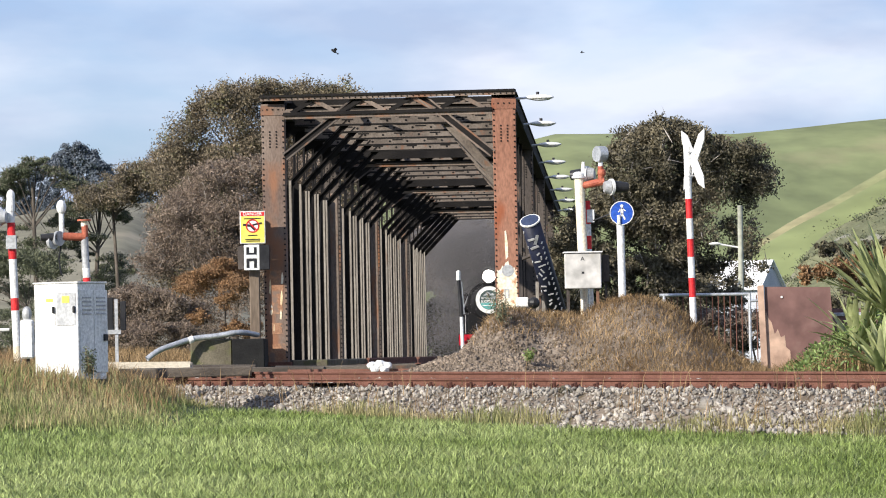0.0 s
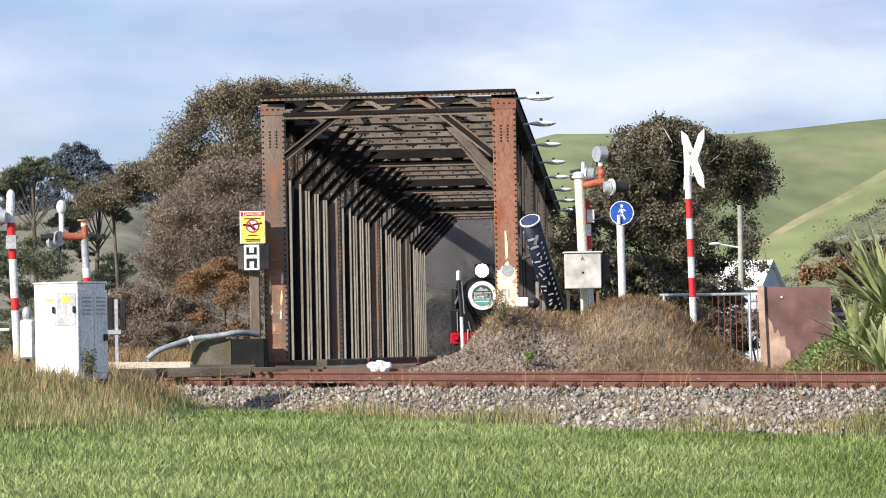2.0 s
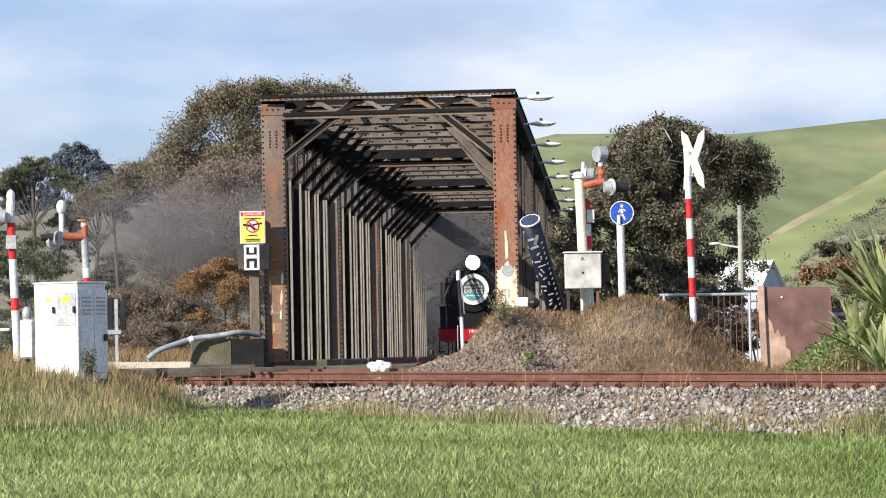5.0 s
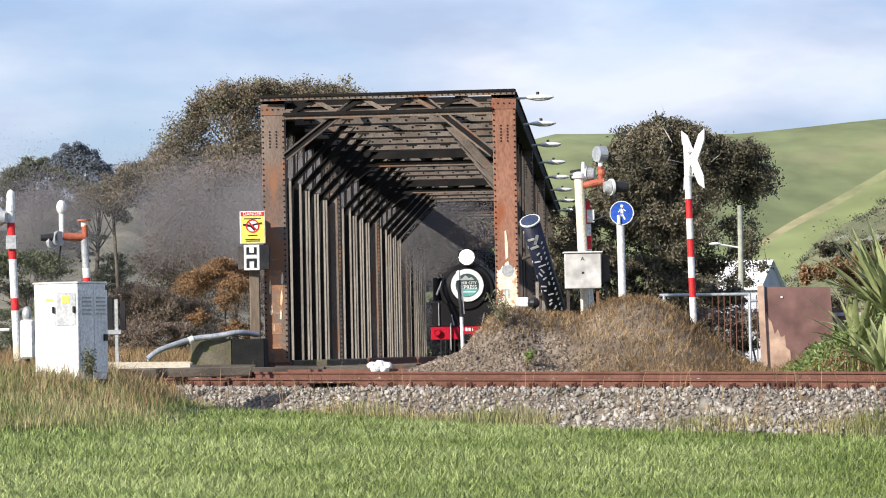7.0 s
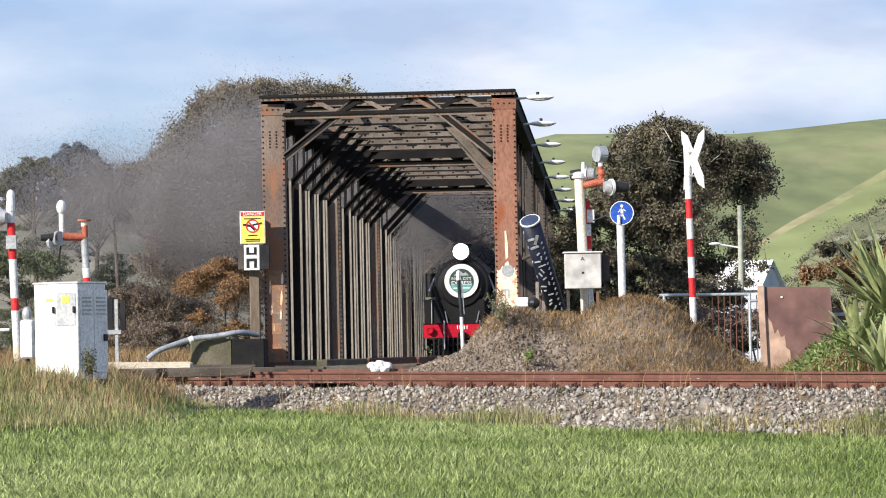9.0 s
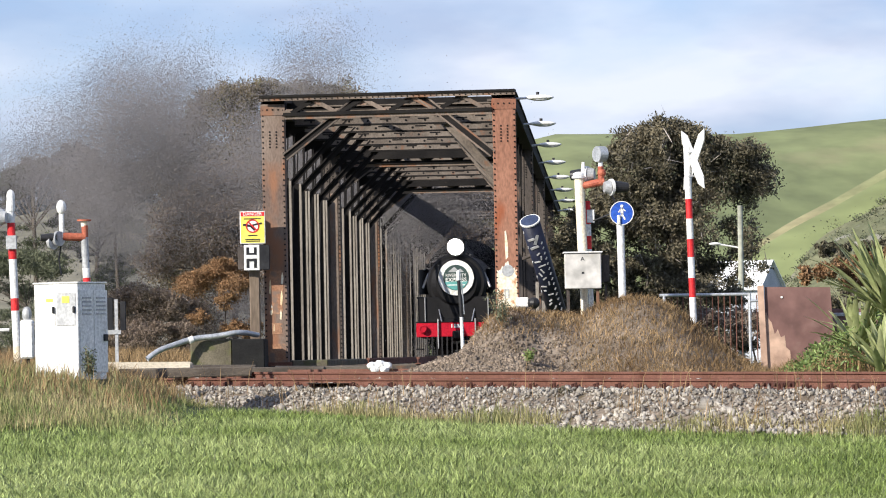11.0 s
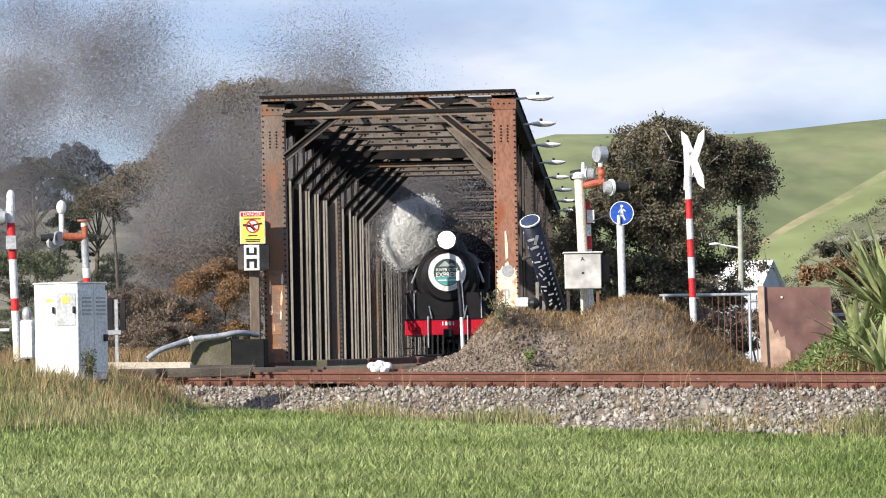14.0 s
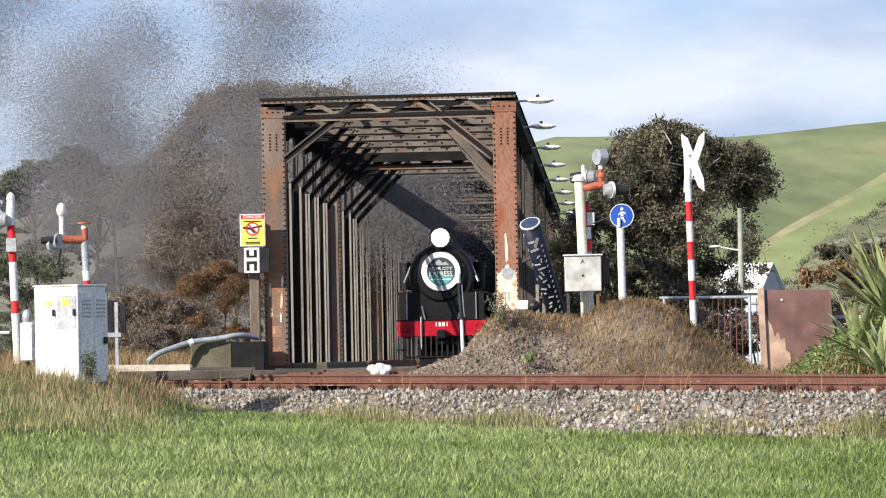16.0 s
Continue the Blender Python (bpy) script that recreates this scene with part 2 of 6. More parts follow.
def smoke_mat(name, colour):
    """Smoke flecks: matt, evenly shaded whichever way they turn."""
    m = bpy.data.materials.new(name)
    m.use_nodes = True
    nt = m.node_tree
    nt.nodes.clear()
    out = nt.nodes.new("ShaderNodeOutputMaterial")
    up = nt.nodes.new("ShaderNodeCombineXYZ")
    for k, v in enumerate((-0.4, -0.55, 0.73)):
        up.inputs[k].default_value = v
    tc = nt.nodes.new("ShaderNodeTexCoord")
    ns = nt.nodes.new("ShaderNodeTexNoise")
    ns.inputs["Scale"].default_value, ns.inputs["Detail"].default_value = 1.1, 4.0
    rp = nt.nodes.new("ShaderNodeValToRGB")
    rp.color_ramp.elements[0].position, rp.color_ramp.elements[1].position = 0.3, 0.7
    rp.color_ramp.elements[0].color = (*[c * 0.8 for c in colour], 1)
    rp.color_ramp.elements[1].color = (*[min(c * 1.2, 0.97) for c in colour], 1)
    df, tl = nt.nodes.new("ShaderNodeBsdfDiffuse"), nt.nodes.new("ShaderNodeBsdfTranslucent")
    a = nt.nodes.new("ShaderNodeMixShader")
    a.inputs[0].default_value = 0.35
    nt.links.new(tc.outputs["Object"], ns.inputs["Vector"])
    nt.links.new(ns.outputs["Fac"], rp.inputs[0])
    for n in (df, tl):
        nt.links.new(rp.outputs[0], n.inputs["Color"])
    nt.links.new(up.outputs[0], df.inputs["Normal"])
    nt.links.new(df.outputs[0], a.inputs[1])
    nt.links.new(tl.outputs[0], a.inputs[2])
    nt.links.new(a.outputs[0], out.inputs[0])
    return m


DARK_SMOKE = smoke_mat("dark_coal_smoke", (0.255, 0.245, 0.255))
PALE_SMOKE = smoke_mat("white_steam", (0.96, 0.96, 0.96))
HEADLIGHT = glow("lit_headlight_lens", (1.0, 0.93, 0.85), 30.0)
WHITE_GLASS = mat("milky_lamp_glass", (0.75, 0.76, 0.78), (0.8, 0.8, 0.82), 0.3, 0, 3, 20, 0)


# ---- building helpers ----
def part(name, bm, material, parent, label=""):
    """One bmesh as one mesh object under a thing or a part."""
    me = bpy.data.meshes.new(name)
    bm.to_mesh(me)
    bm.free()
    me.materials.append(material)
    ob = new(name, me)
    ob.parent = parent
    if label:
        ob["label"] = label
    return ob


def same(ob, m, parent=None):
    """Another object on the mesh of ob, at the pose m under the same parent."""
    c = ob.copy()
    scene.collection.objects.link(c)
    c.parent = parent or ob.parent
    c.matrix_basis = m
    return c


def thing(name, label, category, group="", m=None, kind=""):
    ob = new(name)
    ob.empty_display_size = 0.2
    if m is not None:
        ob.matrix_basis = m
    return tagged(ob, label, category, group, kind)


def box(bm, lo, hi, bevel=0.0):
    lo, hi = Vector(lo), Vector(hi)
    r = bmesh.ops.create_cube(bm, size=1.0, matrix=Matrix.Translation((lo + hi) / 2) @ Matrix.Diagonal((*(hi - lo), 1)))
    if bevel:
        es = list({e for v in r["verts"] for e in v.link_edges})
        bmesh.ops.bevel(bm, geom=es, offset=bevel, segments=1, affect="EDGES")
    return bm


def beam(bm, p, q, w, h, up=(0, 0, 1)):
    """A bar of section w by h from p to q."""
    p, q = Vector(p), Vector(q)
    y = (q - p).normalized()
    x = y.cross(Vector(up))
    x = x.normalized() if x.length > 1e-4 else Vector((1, 0, 0))
    z = x.cross(y)
    m = Matrix((x, y, z)).transposed().to_4x4()
    m.translation = (p + q) / 2
    bmesh.ops.create_cube(bm, size=1.0, matrix=m @ Matrix.Diagonal((w, (q - p).length, h, 1)))
    return bm


def rod(bm, p, q, r, r2=None, n=12, caps=True):
    p, q = Vector(p), Vector(q)
    m = (q - p).to_track_quat("Z", "Y").to_matrix().to_4x4()
    m.translation = (p + q) / 2
    bmesh.ops.create_cone(bm, cap_ends=caps, segments=n, radius1=r, radius2=r if r2 is None else r2, depth=(q - p).length, matrix=m)
    return bm


def ball(bm, c, r, scale=(1, 1, 1), u=12, v=8):
    bmesh.ops.create_uvsphere(bm, u_segments=u, v_segments=v, radius=r, matrix=Matrix.Translation(c) @ Matrix.Diagonal((*scale, 1)))
    return bm


def B():
    return bmesh.new()


def smooth(ob):
    for p in ob.data.polygons:
        p.use_smooth = True
    return ob


def from_arrays(name, verts, faces, material, parent=None):
    """A mesh from an array of vertices and one of triangles or quads."""
    me = bpy.data.meshes.new(name)
    me.vertices.add(len(verts))
    me.vertices.foreach_set("co", np.asarray(verts, dtype=np.float32).ravel())
    k = faces.shape[1]
    me.loops.add(faces.size)
    me.polygons.add(len(faces))
    me.loops.foreach_set("vertex_index", faces.astype(np.int32).ravel())
    me.polygons.foreach_set("loop_start", np.arange(0, faces.size, k, dtype=np.int32))
    me.update(calc_edges=True)
    me.validate()
    me.materials.append(material)
    ob = new(name, me)
    ob.parent = parent
    return ob


def blades(name, base, height, width, lean, material, seed, parent=None):
    """Bent grass blades on the points base; height, width and lean in metres, one value a blade or one for all."""
    rng = np.random.default_rng(seed)
    n = len(base)
    h = np.broadcast_to(height, n) * rng.uniform(0.55, 1.25, n)
    a = rng.uniform(0, 2 * np.pi, n)
    side = np.stack([np.cos(a), np.sin(a), np.zeros(n)], 1) * (np.broadcast_to(width, n) / 2)[:, None]
    b = rng.uniform(0, 2 * np.pi, n)
    tilt = np.stack([np.cos(b), np.sin(b), np.zeros(n)], 1) * (np.broadcast_to(lean, n) * rng.uniform(0.1, 1.2, n))[:, None]
    up = np.zeros((n, 3))
    up[:, 2] = h
    mid = base + up * 0.6 + tilt * 0.35
    tip = base + up * 0.97 + tilt
    v = np.stack([base - side, base + side, mid + side * 0.7, mid - side * 0.7, tip], 1).reshape(-1, 3)
    i = np.arange(n)[:, None] * 5
    f = np.concatenate([i + [0, 1, 2], i + [0, 2, 3], i + [3, 2, 4]], 1).reshape(-1, 3)
    return from_arrays(name, v, f, material, parent)


def leaves(name, pts, size, aspect, material, seed, parent=None, droop=0.0):
    """Small folded leaves at the points, turned at random."""
    rng = np.random.default_rng(seed)
    n = len(pts)
    d = rng.normal(size=(n, 3))
    d[:, 2] -= droop
    d /= np.linalg.norm(d, axis=1)[:, None]
    s = np.cross(d, rng.normal(size=(n, 3)))
    s /= np.linalg.norm(s, axis=1)[:, None]
    L = (size * rng.uniform(0.6, 1.4, n))[:, None]
    a, c = pts - d * L / 2, pts + d * L / 2
    w = s * L * aspect / 2
    v = np.stack([a, pts + w, c, pts - w], 1).reshape(-1, 3)
    f = np.arange(n)[:, None] * 4 + np.array([[0, 1, 2, 3]])
    return from_arrays(name, v, f, material, parent)


def stones(name, pts, size, material, seed, parent=None):
    """Angular stones: squashed, dented octahedra."""
    rng = np.random.default_rng(seed)
    n = len(pts)
    o = np.array([[1, 0, 0], [-1, 0, 0], [0, 1, 0], [0, -1, 0], [0, 0, 1], [0, 0, -1], [0.6, 0.6, 0.5], [-0.6, -0.6, 0.5]])
    f0 = np.array([[0, 6, 4], [6, 2, 4], [2, 1, 4], [1, 7, 4], [7, 3, 4], [3, 0, 4], [0, 2, 6], [2, 0, 5], [1, 2, 5], [3, 1, 5], [0, 3, 5], [1, 3, 7]])
    r = rng.normal(size=(n, 3, 3))
    q, _ = np.linalg.qr(r)
    jit = rng.uniform(0.5, 1.4, (n, 8, 1)) * o[None]
    sz = size * rng.lognormal(0, 0.35, n) * 0.5
    v = np.einsum("nij,nkj->nki", q, jit * rng.uniform(0.45, 1.2, (n, 1, 3))) * sz[:, None, None] + pts[:, None]
    f = (np.arange(n)[:, None, None] * 8 + f0[None]).reshape(-1, 3)
    return from_arrays(name, v.reshape(-1, 3), f, material, parent)


# ---- ground ----
# the near line runs from the crossing past the mound, slantwise towards the viewer
TRACK_A, TRACK_B = np.array([-6.0, 90.0]), np.array([17.0, 58.0])
TRACK_U = (TRACK_B - TRACK_A) / np.linalg.norm(TRACK_B - TRACK_A)
TRACK_N = np.array([TRACK_U[1], -TRACK_U[0]])
if TRACK_N[1] > 0:
    TRACK_N = -TRACK_N


def field_z(x, y):
    """Height of the open ground: a level field, a rise to the line, the made ground behind it and the bank by the crossing."""
    x, y = np.asarray(x, dtype=float), np.asarray(y, dtype=float)
    off = (x - TRACK_A[0]) * TRACK_N[0] + (y - TRACK_A[1]) * TRACK_N[1]
    low = np.interp(y, [-400, 48, 80, 100], [-1.62, -1.62, -1.10, -0.90])
    low = low + 0.04 * np.sin(x * 0.7 + y * 0.13) * np.interp(y, [40, 60], [0, 1])
    high = np.interp(y, [80, 110, 300, 5000], [-0.42, -0.40, -0.6, -3.0])
    side = np.clip((0.8 - off) / 1.6, 0, 1)
    side = np.where(y < 50, 0, side)
    z = low + (high - low) * side * side * (3 - 2 * side)
    bank = np.clip((-4.5 - x) / 2.2, 0, 1) * np.clip((y - 71.5) / 8.0, 0, 1) * np.clip((90 + x) / 40, 0, 1)
    return np.maximum(z, low + (-0.36 - low) * bank) + fall(x)


def rail_z(s):
    return np.interp(s, [0, 12, 22, 40], [-0.37, -0.33, -0.30, -0.27])


def build_ground():
    xs = np.concatenate([np.linspace(-2500, -60, 14), np.linspace(-40, 40, 81), np.linspace(60, 2500, 14)])
    ys = np.concatenate([np.linspace(-300, 30, 8), np.linspace(36, 140, 105), np.linspace(150, 400, 16), np.linspace(480, 4500, 12)])
    X, Y = np.meshgrid(xs, ys)
    Z = field_z(X, Y)
    v = np.stack([X, Y, Z], 2).reshape(-1, 3)
    w = len(xs)
    i = (np.arange(len(ys) - 1)[:, None] * w + np.arange(w - 1)[None]).reshape(-1, 1)
    f = np.concatenate([i, i + 1, i + w + 1, i + w], 1)
    g = from_arrays("ground", v, f, SOIL)
    smooth(g)
    tagged(g, "flat green riverside farmland under thick grass", "ground", kind="structure")


build_ground()


def build_grass():
    rng = np.random.default_rng(5)
    n = 125000
    y = 47.5 + 39 * rng.random(n) ** 1.15
    x = rng.uniform(-0.112, 0.112, n) * y
    s = (x - TRACK_A[0]) * TRACK_U[0] + (y - TRACK_A[1]) * TRACK_U[1]
    off = (x - TRACK_A[0]) * TRACK_N[0] + (y - TRACK_A[1]) * TRACK_N[1]
    ok = off > 2.3
    pts = np.stack([x, y, field_z(x, y) - 0.02], 1)[ok]
    tagged(blades("field_grass", pts, 0.135, 0.021, 0.13, GRASS, 6), "dense bright green field grass in sunlight", "grass", kind="stuff")


build_grass()


def build_near_track():
    a, b = Vector((*TRACK_A, 0)), Vector((*TRACK_B, 0))
    u, nrm = Vector((*TRACK_U, 0)), Vector((*TRACK_N, 0))
    length = (b - a).length
    t = thing("railway_track", "single rusted railway track on grey stone ballast", "railway track")

    def place(s, o, z):
        p = a + u * s + nrm * o
        return p + Vector((0, 0, z + float(fall(p.x))))

    def cant(o):
        return 0.05 - 0.12 * (o + 0.53) / 1.06

    for off in (-0.53, 0.53):
        bm = B()
        half = [(0.07, -0.15), (0.07, -0.135), (0.012, -0.115), (0.012, -0.05), (0.05, -0.036), (0.05, -0.004), (0.04, 0.0)]
        prof = half + [(-w, h) for w, h in reversed(half)]
        prev = None
        for k in range(9):
            s0 = k * length / 8
            ring = [bm.verts.new(place(s0, off + w, float(rail_z(s0)) + h + cant(off))) for w, h in prof]
            if prev:
                for q in range(len(ring)):
                    bm.faces.new((prev[q], prev[q - 1], ring[q - 1], ring[q]))
            else:
                bm.faces.new(ring)
            prev = ring
        bm.faces.new(list(reversed(prev)))
        bmesh.ops.recalc_face_normals(bm, faces=bm.faces)
        part("rail", bm, RAIL_RUST, t, "rusted steel rail")
    bm = B()
    box(bm, (-1.05, -0.11, -0.12), (1.05, 0.11, 0), 0.012)
    first = part("sleeper", bm, SLEEPER_WOOD, t)
    turn = math.atan2(nrm.y, nrm.x)
    bm = B()
    box(bm, (-0.14, -0.09, 0), (0.14, 0.09, 0.02))
    for sx in (-0.1, 0.1):
        rod(bm, (sx, 0.04, 0.0), (sx, 0.04, 0.105), 0.03, n=6)
        rod(bm, (sx, -0.05, 0.0), (sx, -0.05, 0.085), 0.028, n=6)
    clip = part("rail_fastening", bm, CLIP_RUST, t)
    # the bolted joint in the near rail
    joint = B()
    sj, oj = 20.3, 0.53
    zj = float(rail_z(sj)) + cant(oj)
    beam(joint, place(sj - 0.4, oj + 0.03, zj - 0.085), place(sj + 0.4, oj + 0.03, zj - 0.085), 0.03, 0.085)
    for q in range(6):
        c = place(sj - 0.33 + 0.132 * q, oj + 0.045, zj - 0.085)
        rod(joint, c, c + nrm * 0.05, 0.026, n=6)
    part("joint_plate", joint, CLIP_RUST, t, "bolted rusty joint plate")
    k = 0
    s = 0.3
    while s < length:
        m = Matrix.Translation(place(s, 0, float(rail_z(s)) - 0.15 + cant(0))) @ Matrix.Rotation(turn, 4, "Z") @ Matrix.Rotation(math.atan(0.113), 4, "Y")
        if k == 0:
            first.matrix_basis = m
        else:
            same(first, m)
        mm = m @ Matrix.Translation((0.53, 0, 0.001))
        if k == 0:
            clip.matrix_basis = mm
        else:
            same(clip, mm)
        s += 0.61
        k += 1
    # ballast bed with a sloped shoulder
    prof = [(-2.4, -0.75), (-1.3, -0.16), (-0.4, -0.16), (0.4, -0.26), (1.15, -0.31), (2.55, -0.90)]
    v = []
    ns = 60
    for i in range(ns + 1):
        s = -1.0 + (length + 1) * i / ns
        for o, z in prof:
            p = place(s, o, float(rail_z(s)) + z)
            v.append(p)
    w = len(prof)
    i = (np.arange(ns)[:, None] * w + np.arange(w - 1)[None]).reshape(-1, 1)
    f = np.concatenate([i, i + 1, i + w + 1, i + w], 1)
    tagged(from_arrays("ballast_bed", np.array(v), f, EARTH), "grey gravel ballast bed with sloping shoulder", "ballast", kind="structure")
    rng = np.random.default_rng(11)
    n = 20000
    s = rng.uniform(0.2, 30, n)
    o = rng.uniform(-1.2, 2.65, n)
    z = np.interp(o, [p[0] for p in prof], [p[1] for p in prof]) + rail_z(s) + rng.uniform(-0.01, 0.05, n)
    P = np.array([a.x, a.y]) + s[:, None] * TRACK_U + o[:, None] * TRACK_N
    tagged(stones("ballast_stone", np.column_stack([P, z + fall(P[:, 0])]), 0.075, STONE, 12), "loose pale grey crushed ballast stones beside the rail", "ballast", kind="stuff")
    # rank grass along the foot of the ballast
    n = 11000
    s = rng.uniform(-6, 30, n)
    o = 2.35 + np.abs(rng.normal(0, 0.32, n)) - 0.25 * rng.random(n)
    patch = np.sin(s * 1.3) + np.sin(s * 0.53 + 1) + rng.normal(0, 0.5, n)
    P = np.array([a.x, a.y]) + s[:, None] * TRACK_U + o[:, None] * TRACK_N
    z = np.maximum(field_z(P[:, 0], P[:, 1]), np.interp(o, [1.15, 2.55, 9], [-0.31, -0.90, -5]) + rail_z(s) + fall(P[:, 0])) - 0.02
    on = patch > -0.35 + 0.3 * rng.random(n)
    hgt = (0.17 + 0.11 * np.clip(patch, -1, 2))[on]
    tagged(blades("verge_grass", np.column_stack([P, z])[on], hgt, 0.016, 0.14, ROUGH_GRASS, 14), "rank yellowing grass along the foot of the ballast", "grass", kind="stuff")


build_near_track()


# ---- bridge ----
K = 0.0376                      # the bridge's slant from the line of sight
AXIS0 = Vector((-1.11, 96.5, -0.09))
BR = Matrix.Translation(AXIS0) @ Matrix.Rotation(-math.atan(K), 4, "Z")
HALF, HIGH, PANEL, NP = 2.48, 5.66, 3.22, 6
SPAN = PANEL * NP
SKEW = -0.6                     # the right end post stands this much nearer


def rivets(bm, pts, r=0.021, face=(0, -1, 0)):
    d = Vector(face)
    for p in pts:
        rod(bm, Vector(p), Vector(p) + d * 0.018, r, r * 0.6, n=6)


def column(parent, x, y, steel, label):
    """A riveted box column with flanges, caps and rivet rows on the face."""
    bm = B()
    box(bm, (x - 0.245, y - 0.02, 0), (x + 0.245, y + 0.44, HIGH - 0.12), 0.006)
    c = part("end_post", bm, steel, parent, label)
    bm = B()
    pts = []
    z = 0.12
    while z < HIGH - 0.2:
        pts += [(x - 0.215, y - 0.02, z), (x + 0.215, y - 0.02, z)]
        z += 0.115
    for k in range(6):
        pts += [(x - 0.07, y - 0.02, 4.62 + 0.065 * k), (x + 0.07, y - 0.02, 4.62 + 0.065 * k)]
    pts += [(x + dx, y - 0.034, HIGH - 0.24) for dx in (-0.12, 0.0, 0.12)]
    rivets(bm, pts)
    tagged(part("riveting", bm, SOOT_SHADE, c), kind="stuff")
    bm = B()
    box(bm, (x - 0.26, y - 0.034, HIGH - 0.36), (x + 0.26, y - 0.022, HIGH - 0.15))
    part("cover_plate", bm, steel, c)
    part("base_plate", box(B(), (x - 0.29, y - 0.05, -0.06), (x + 0.29, y + 0.47, 0.02)), RAIL_RUST, c)
    return c


def laced_strut(parent, pl, pr, name="portal_strut"):
    """An open laced strut between two points: riveted top angle, bottom angle and V lacing on gussets."""
    pl, pr = Vector(pl), Vector(pr)
    bm = B()
    up = Vector((0, 0, 1))
    d = (pr - pl).normalized()
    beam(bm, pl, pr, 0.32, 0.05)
    s = part(name, bm, SOOT_SHADE, parent)
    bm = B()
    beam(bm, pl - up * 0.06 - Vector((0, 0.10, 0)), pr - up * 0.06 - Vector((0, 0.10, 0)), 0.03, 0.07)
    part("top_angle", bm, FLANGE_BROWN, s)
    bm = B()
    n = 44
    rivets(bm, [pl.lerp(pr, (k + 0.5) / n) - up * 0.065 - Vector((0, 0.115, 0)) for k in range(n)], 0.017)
    tagged(part("riveting", bm, SOOT_SHADE, s), kind="stuff")
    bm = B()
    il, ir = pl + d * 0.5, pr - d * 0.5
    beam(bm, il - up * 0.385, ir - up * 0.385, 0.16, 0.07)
    part("bottom_angle", bm, SOOT_SHADE, s)
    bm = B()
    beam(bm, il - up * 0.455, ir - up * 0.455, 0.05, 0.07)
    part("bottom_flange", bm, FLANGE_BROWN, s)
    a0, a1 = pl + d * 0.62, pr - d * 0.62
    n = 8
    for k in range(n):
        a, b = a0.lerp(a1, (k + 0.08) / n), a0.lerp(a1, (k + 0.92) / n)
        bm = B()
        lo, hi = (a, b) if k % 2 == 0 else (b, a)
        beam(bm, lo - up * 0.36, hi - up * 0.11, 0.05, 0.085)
        # bars take the near-black and the brown steel in turn
        part("lacing_bar", bm, FLANGE_BROWN if k % 2 else SOOT_SHADE, s)
    for k in range(n + 1):
        c = a0.lerp(a1, k / n) + Vector((0, 0.03, 0)) - up * (0.32 if k % 2 == 0 else 0.15)
        bm = B()
        wide, tall = 0.15, 0.075 if k % 2 else -0.05
        vs = [bm.verts.new(c + d * dx + up * dz) for dx, dz in ((-wide, tall), (wide, tall), (wide * 0.45, -tall), (-wide * 0.45, -tall))]
        r = bmesh.ops.extrude_face_region(bm, geom=[bm.faces.new(vs)])
        bmesh.ops.translate(bm, verts=[v for v in r["geom"] if isinstance(v, bmesh.types.BMVert)], vec=(0, 0.014, 0))
        bmesh.ops.recalc_face_normals(bm, faces=bm.faces)
        part("gusset_plate", bm, FLANGE_BROWN, s)
    return s


def knee(parent, p, q, steel=None, deep=0.11):
    """A knee brace of two angles back to back with a web between."""
    bm = B()
    p, q = Vector(p), Vector(q)
    beam(bm, p, q, 0.14, 0.03)
    off = Vector((0, 0, -deep / 2))
    beam(bm, p + off, q + off, 0.02, deep)
    part("knee_brace", bm, steel or SOOT_SHADE, parent)


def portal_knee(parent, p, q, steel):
    """The heavier brace of a portal: a web coloured dark as shade between two angles of the given steel."""
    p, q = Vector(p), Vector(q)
    k = part("knee_brace", beam(B(), p, q, 0.03, 0.13), SOOT_SHADE, parent)
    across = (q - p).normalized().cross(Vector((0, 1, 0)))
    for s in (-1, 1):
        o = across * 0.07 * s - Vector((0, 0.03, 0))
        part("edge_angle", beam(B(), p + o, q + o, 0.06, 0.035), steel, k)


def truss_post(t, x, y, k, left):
    """A built-up post: channel web coloured black as shade, a narrow head above the knee brace, and the pale lit inner
    flange.
    """
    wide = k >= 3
    # the shade between the posts is put into the web's black
    vp = part("vertical_post", box(B(), (x - 0.15, y - 0.088, -0.1), (x + 0.10, y - 0.075, 4.08)), SOOT_SHADE, t, "riveted channel post coloured black as shade")
    part("web", box(B(), (x - 0.05, y - 0.073, -0.1), (x - 0.035, y + 0.09, 4.08)), SOOT_SHADE, vp)
    part("post_head", box(B(), (x - 0.03, y - 0.088, 4.083), (x + 0.02, y + 0.05, HIGH - 0.3)), SOOT_SHADE, vp)
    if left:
        # added fin on the outer side that keeps the sun off the web
        part("outer_flange", box(B(), (x - 0.168, y - (0.24 if wide else 0.34), -0.1), (x - 0.153, y - 0.075, 4.08)), SOOT_SHADE, vp)
    top = HIGH - 1.60 - 0.04 * (k % 2)
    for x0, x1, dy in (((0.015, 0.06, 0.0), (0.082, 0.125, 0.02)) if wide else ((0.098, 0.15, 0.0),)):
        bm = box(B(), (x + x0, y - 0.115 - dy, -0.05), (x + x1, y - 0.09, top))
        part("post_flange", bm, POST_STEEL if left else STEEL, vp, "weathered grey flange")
    return vp


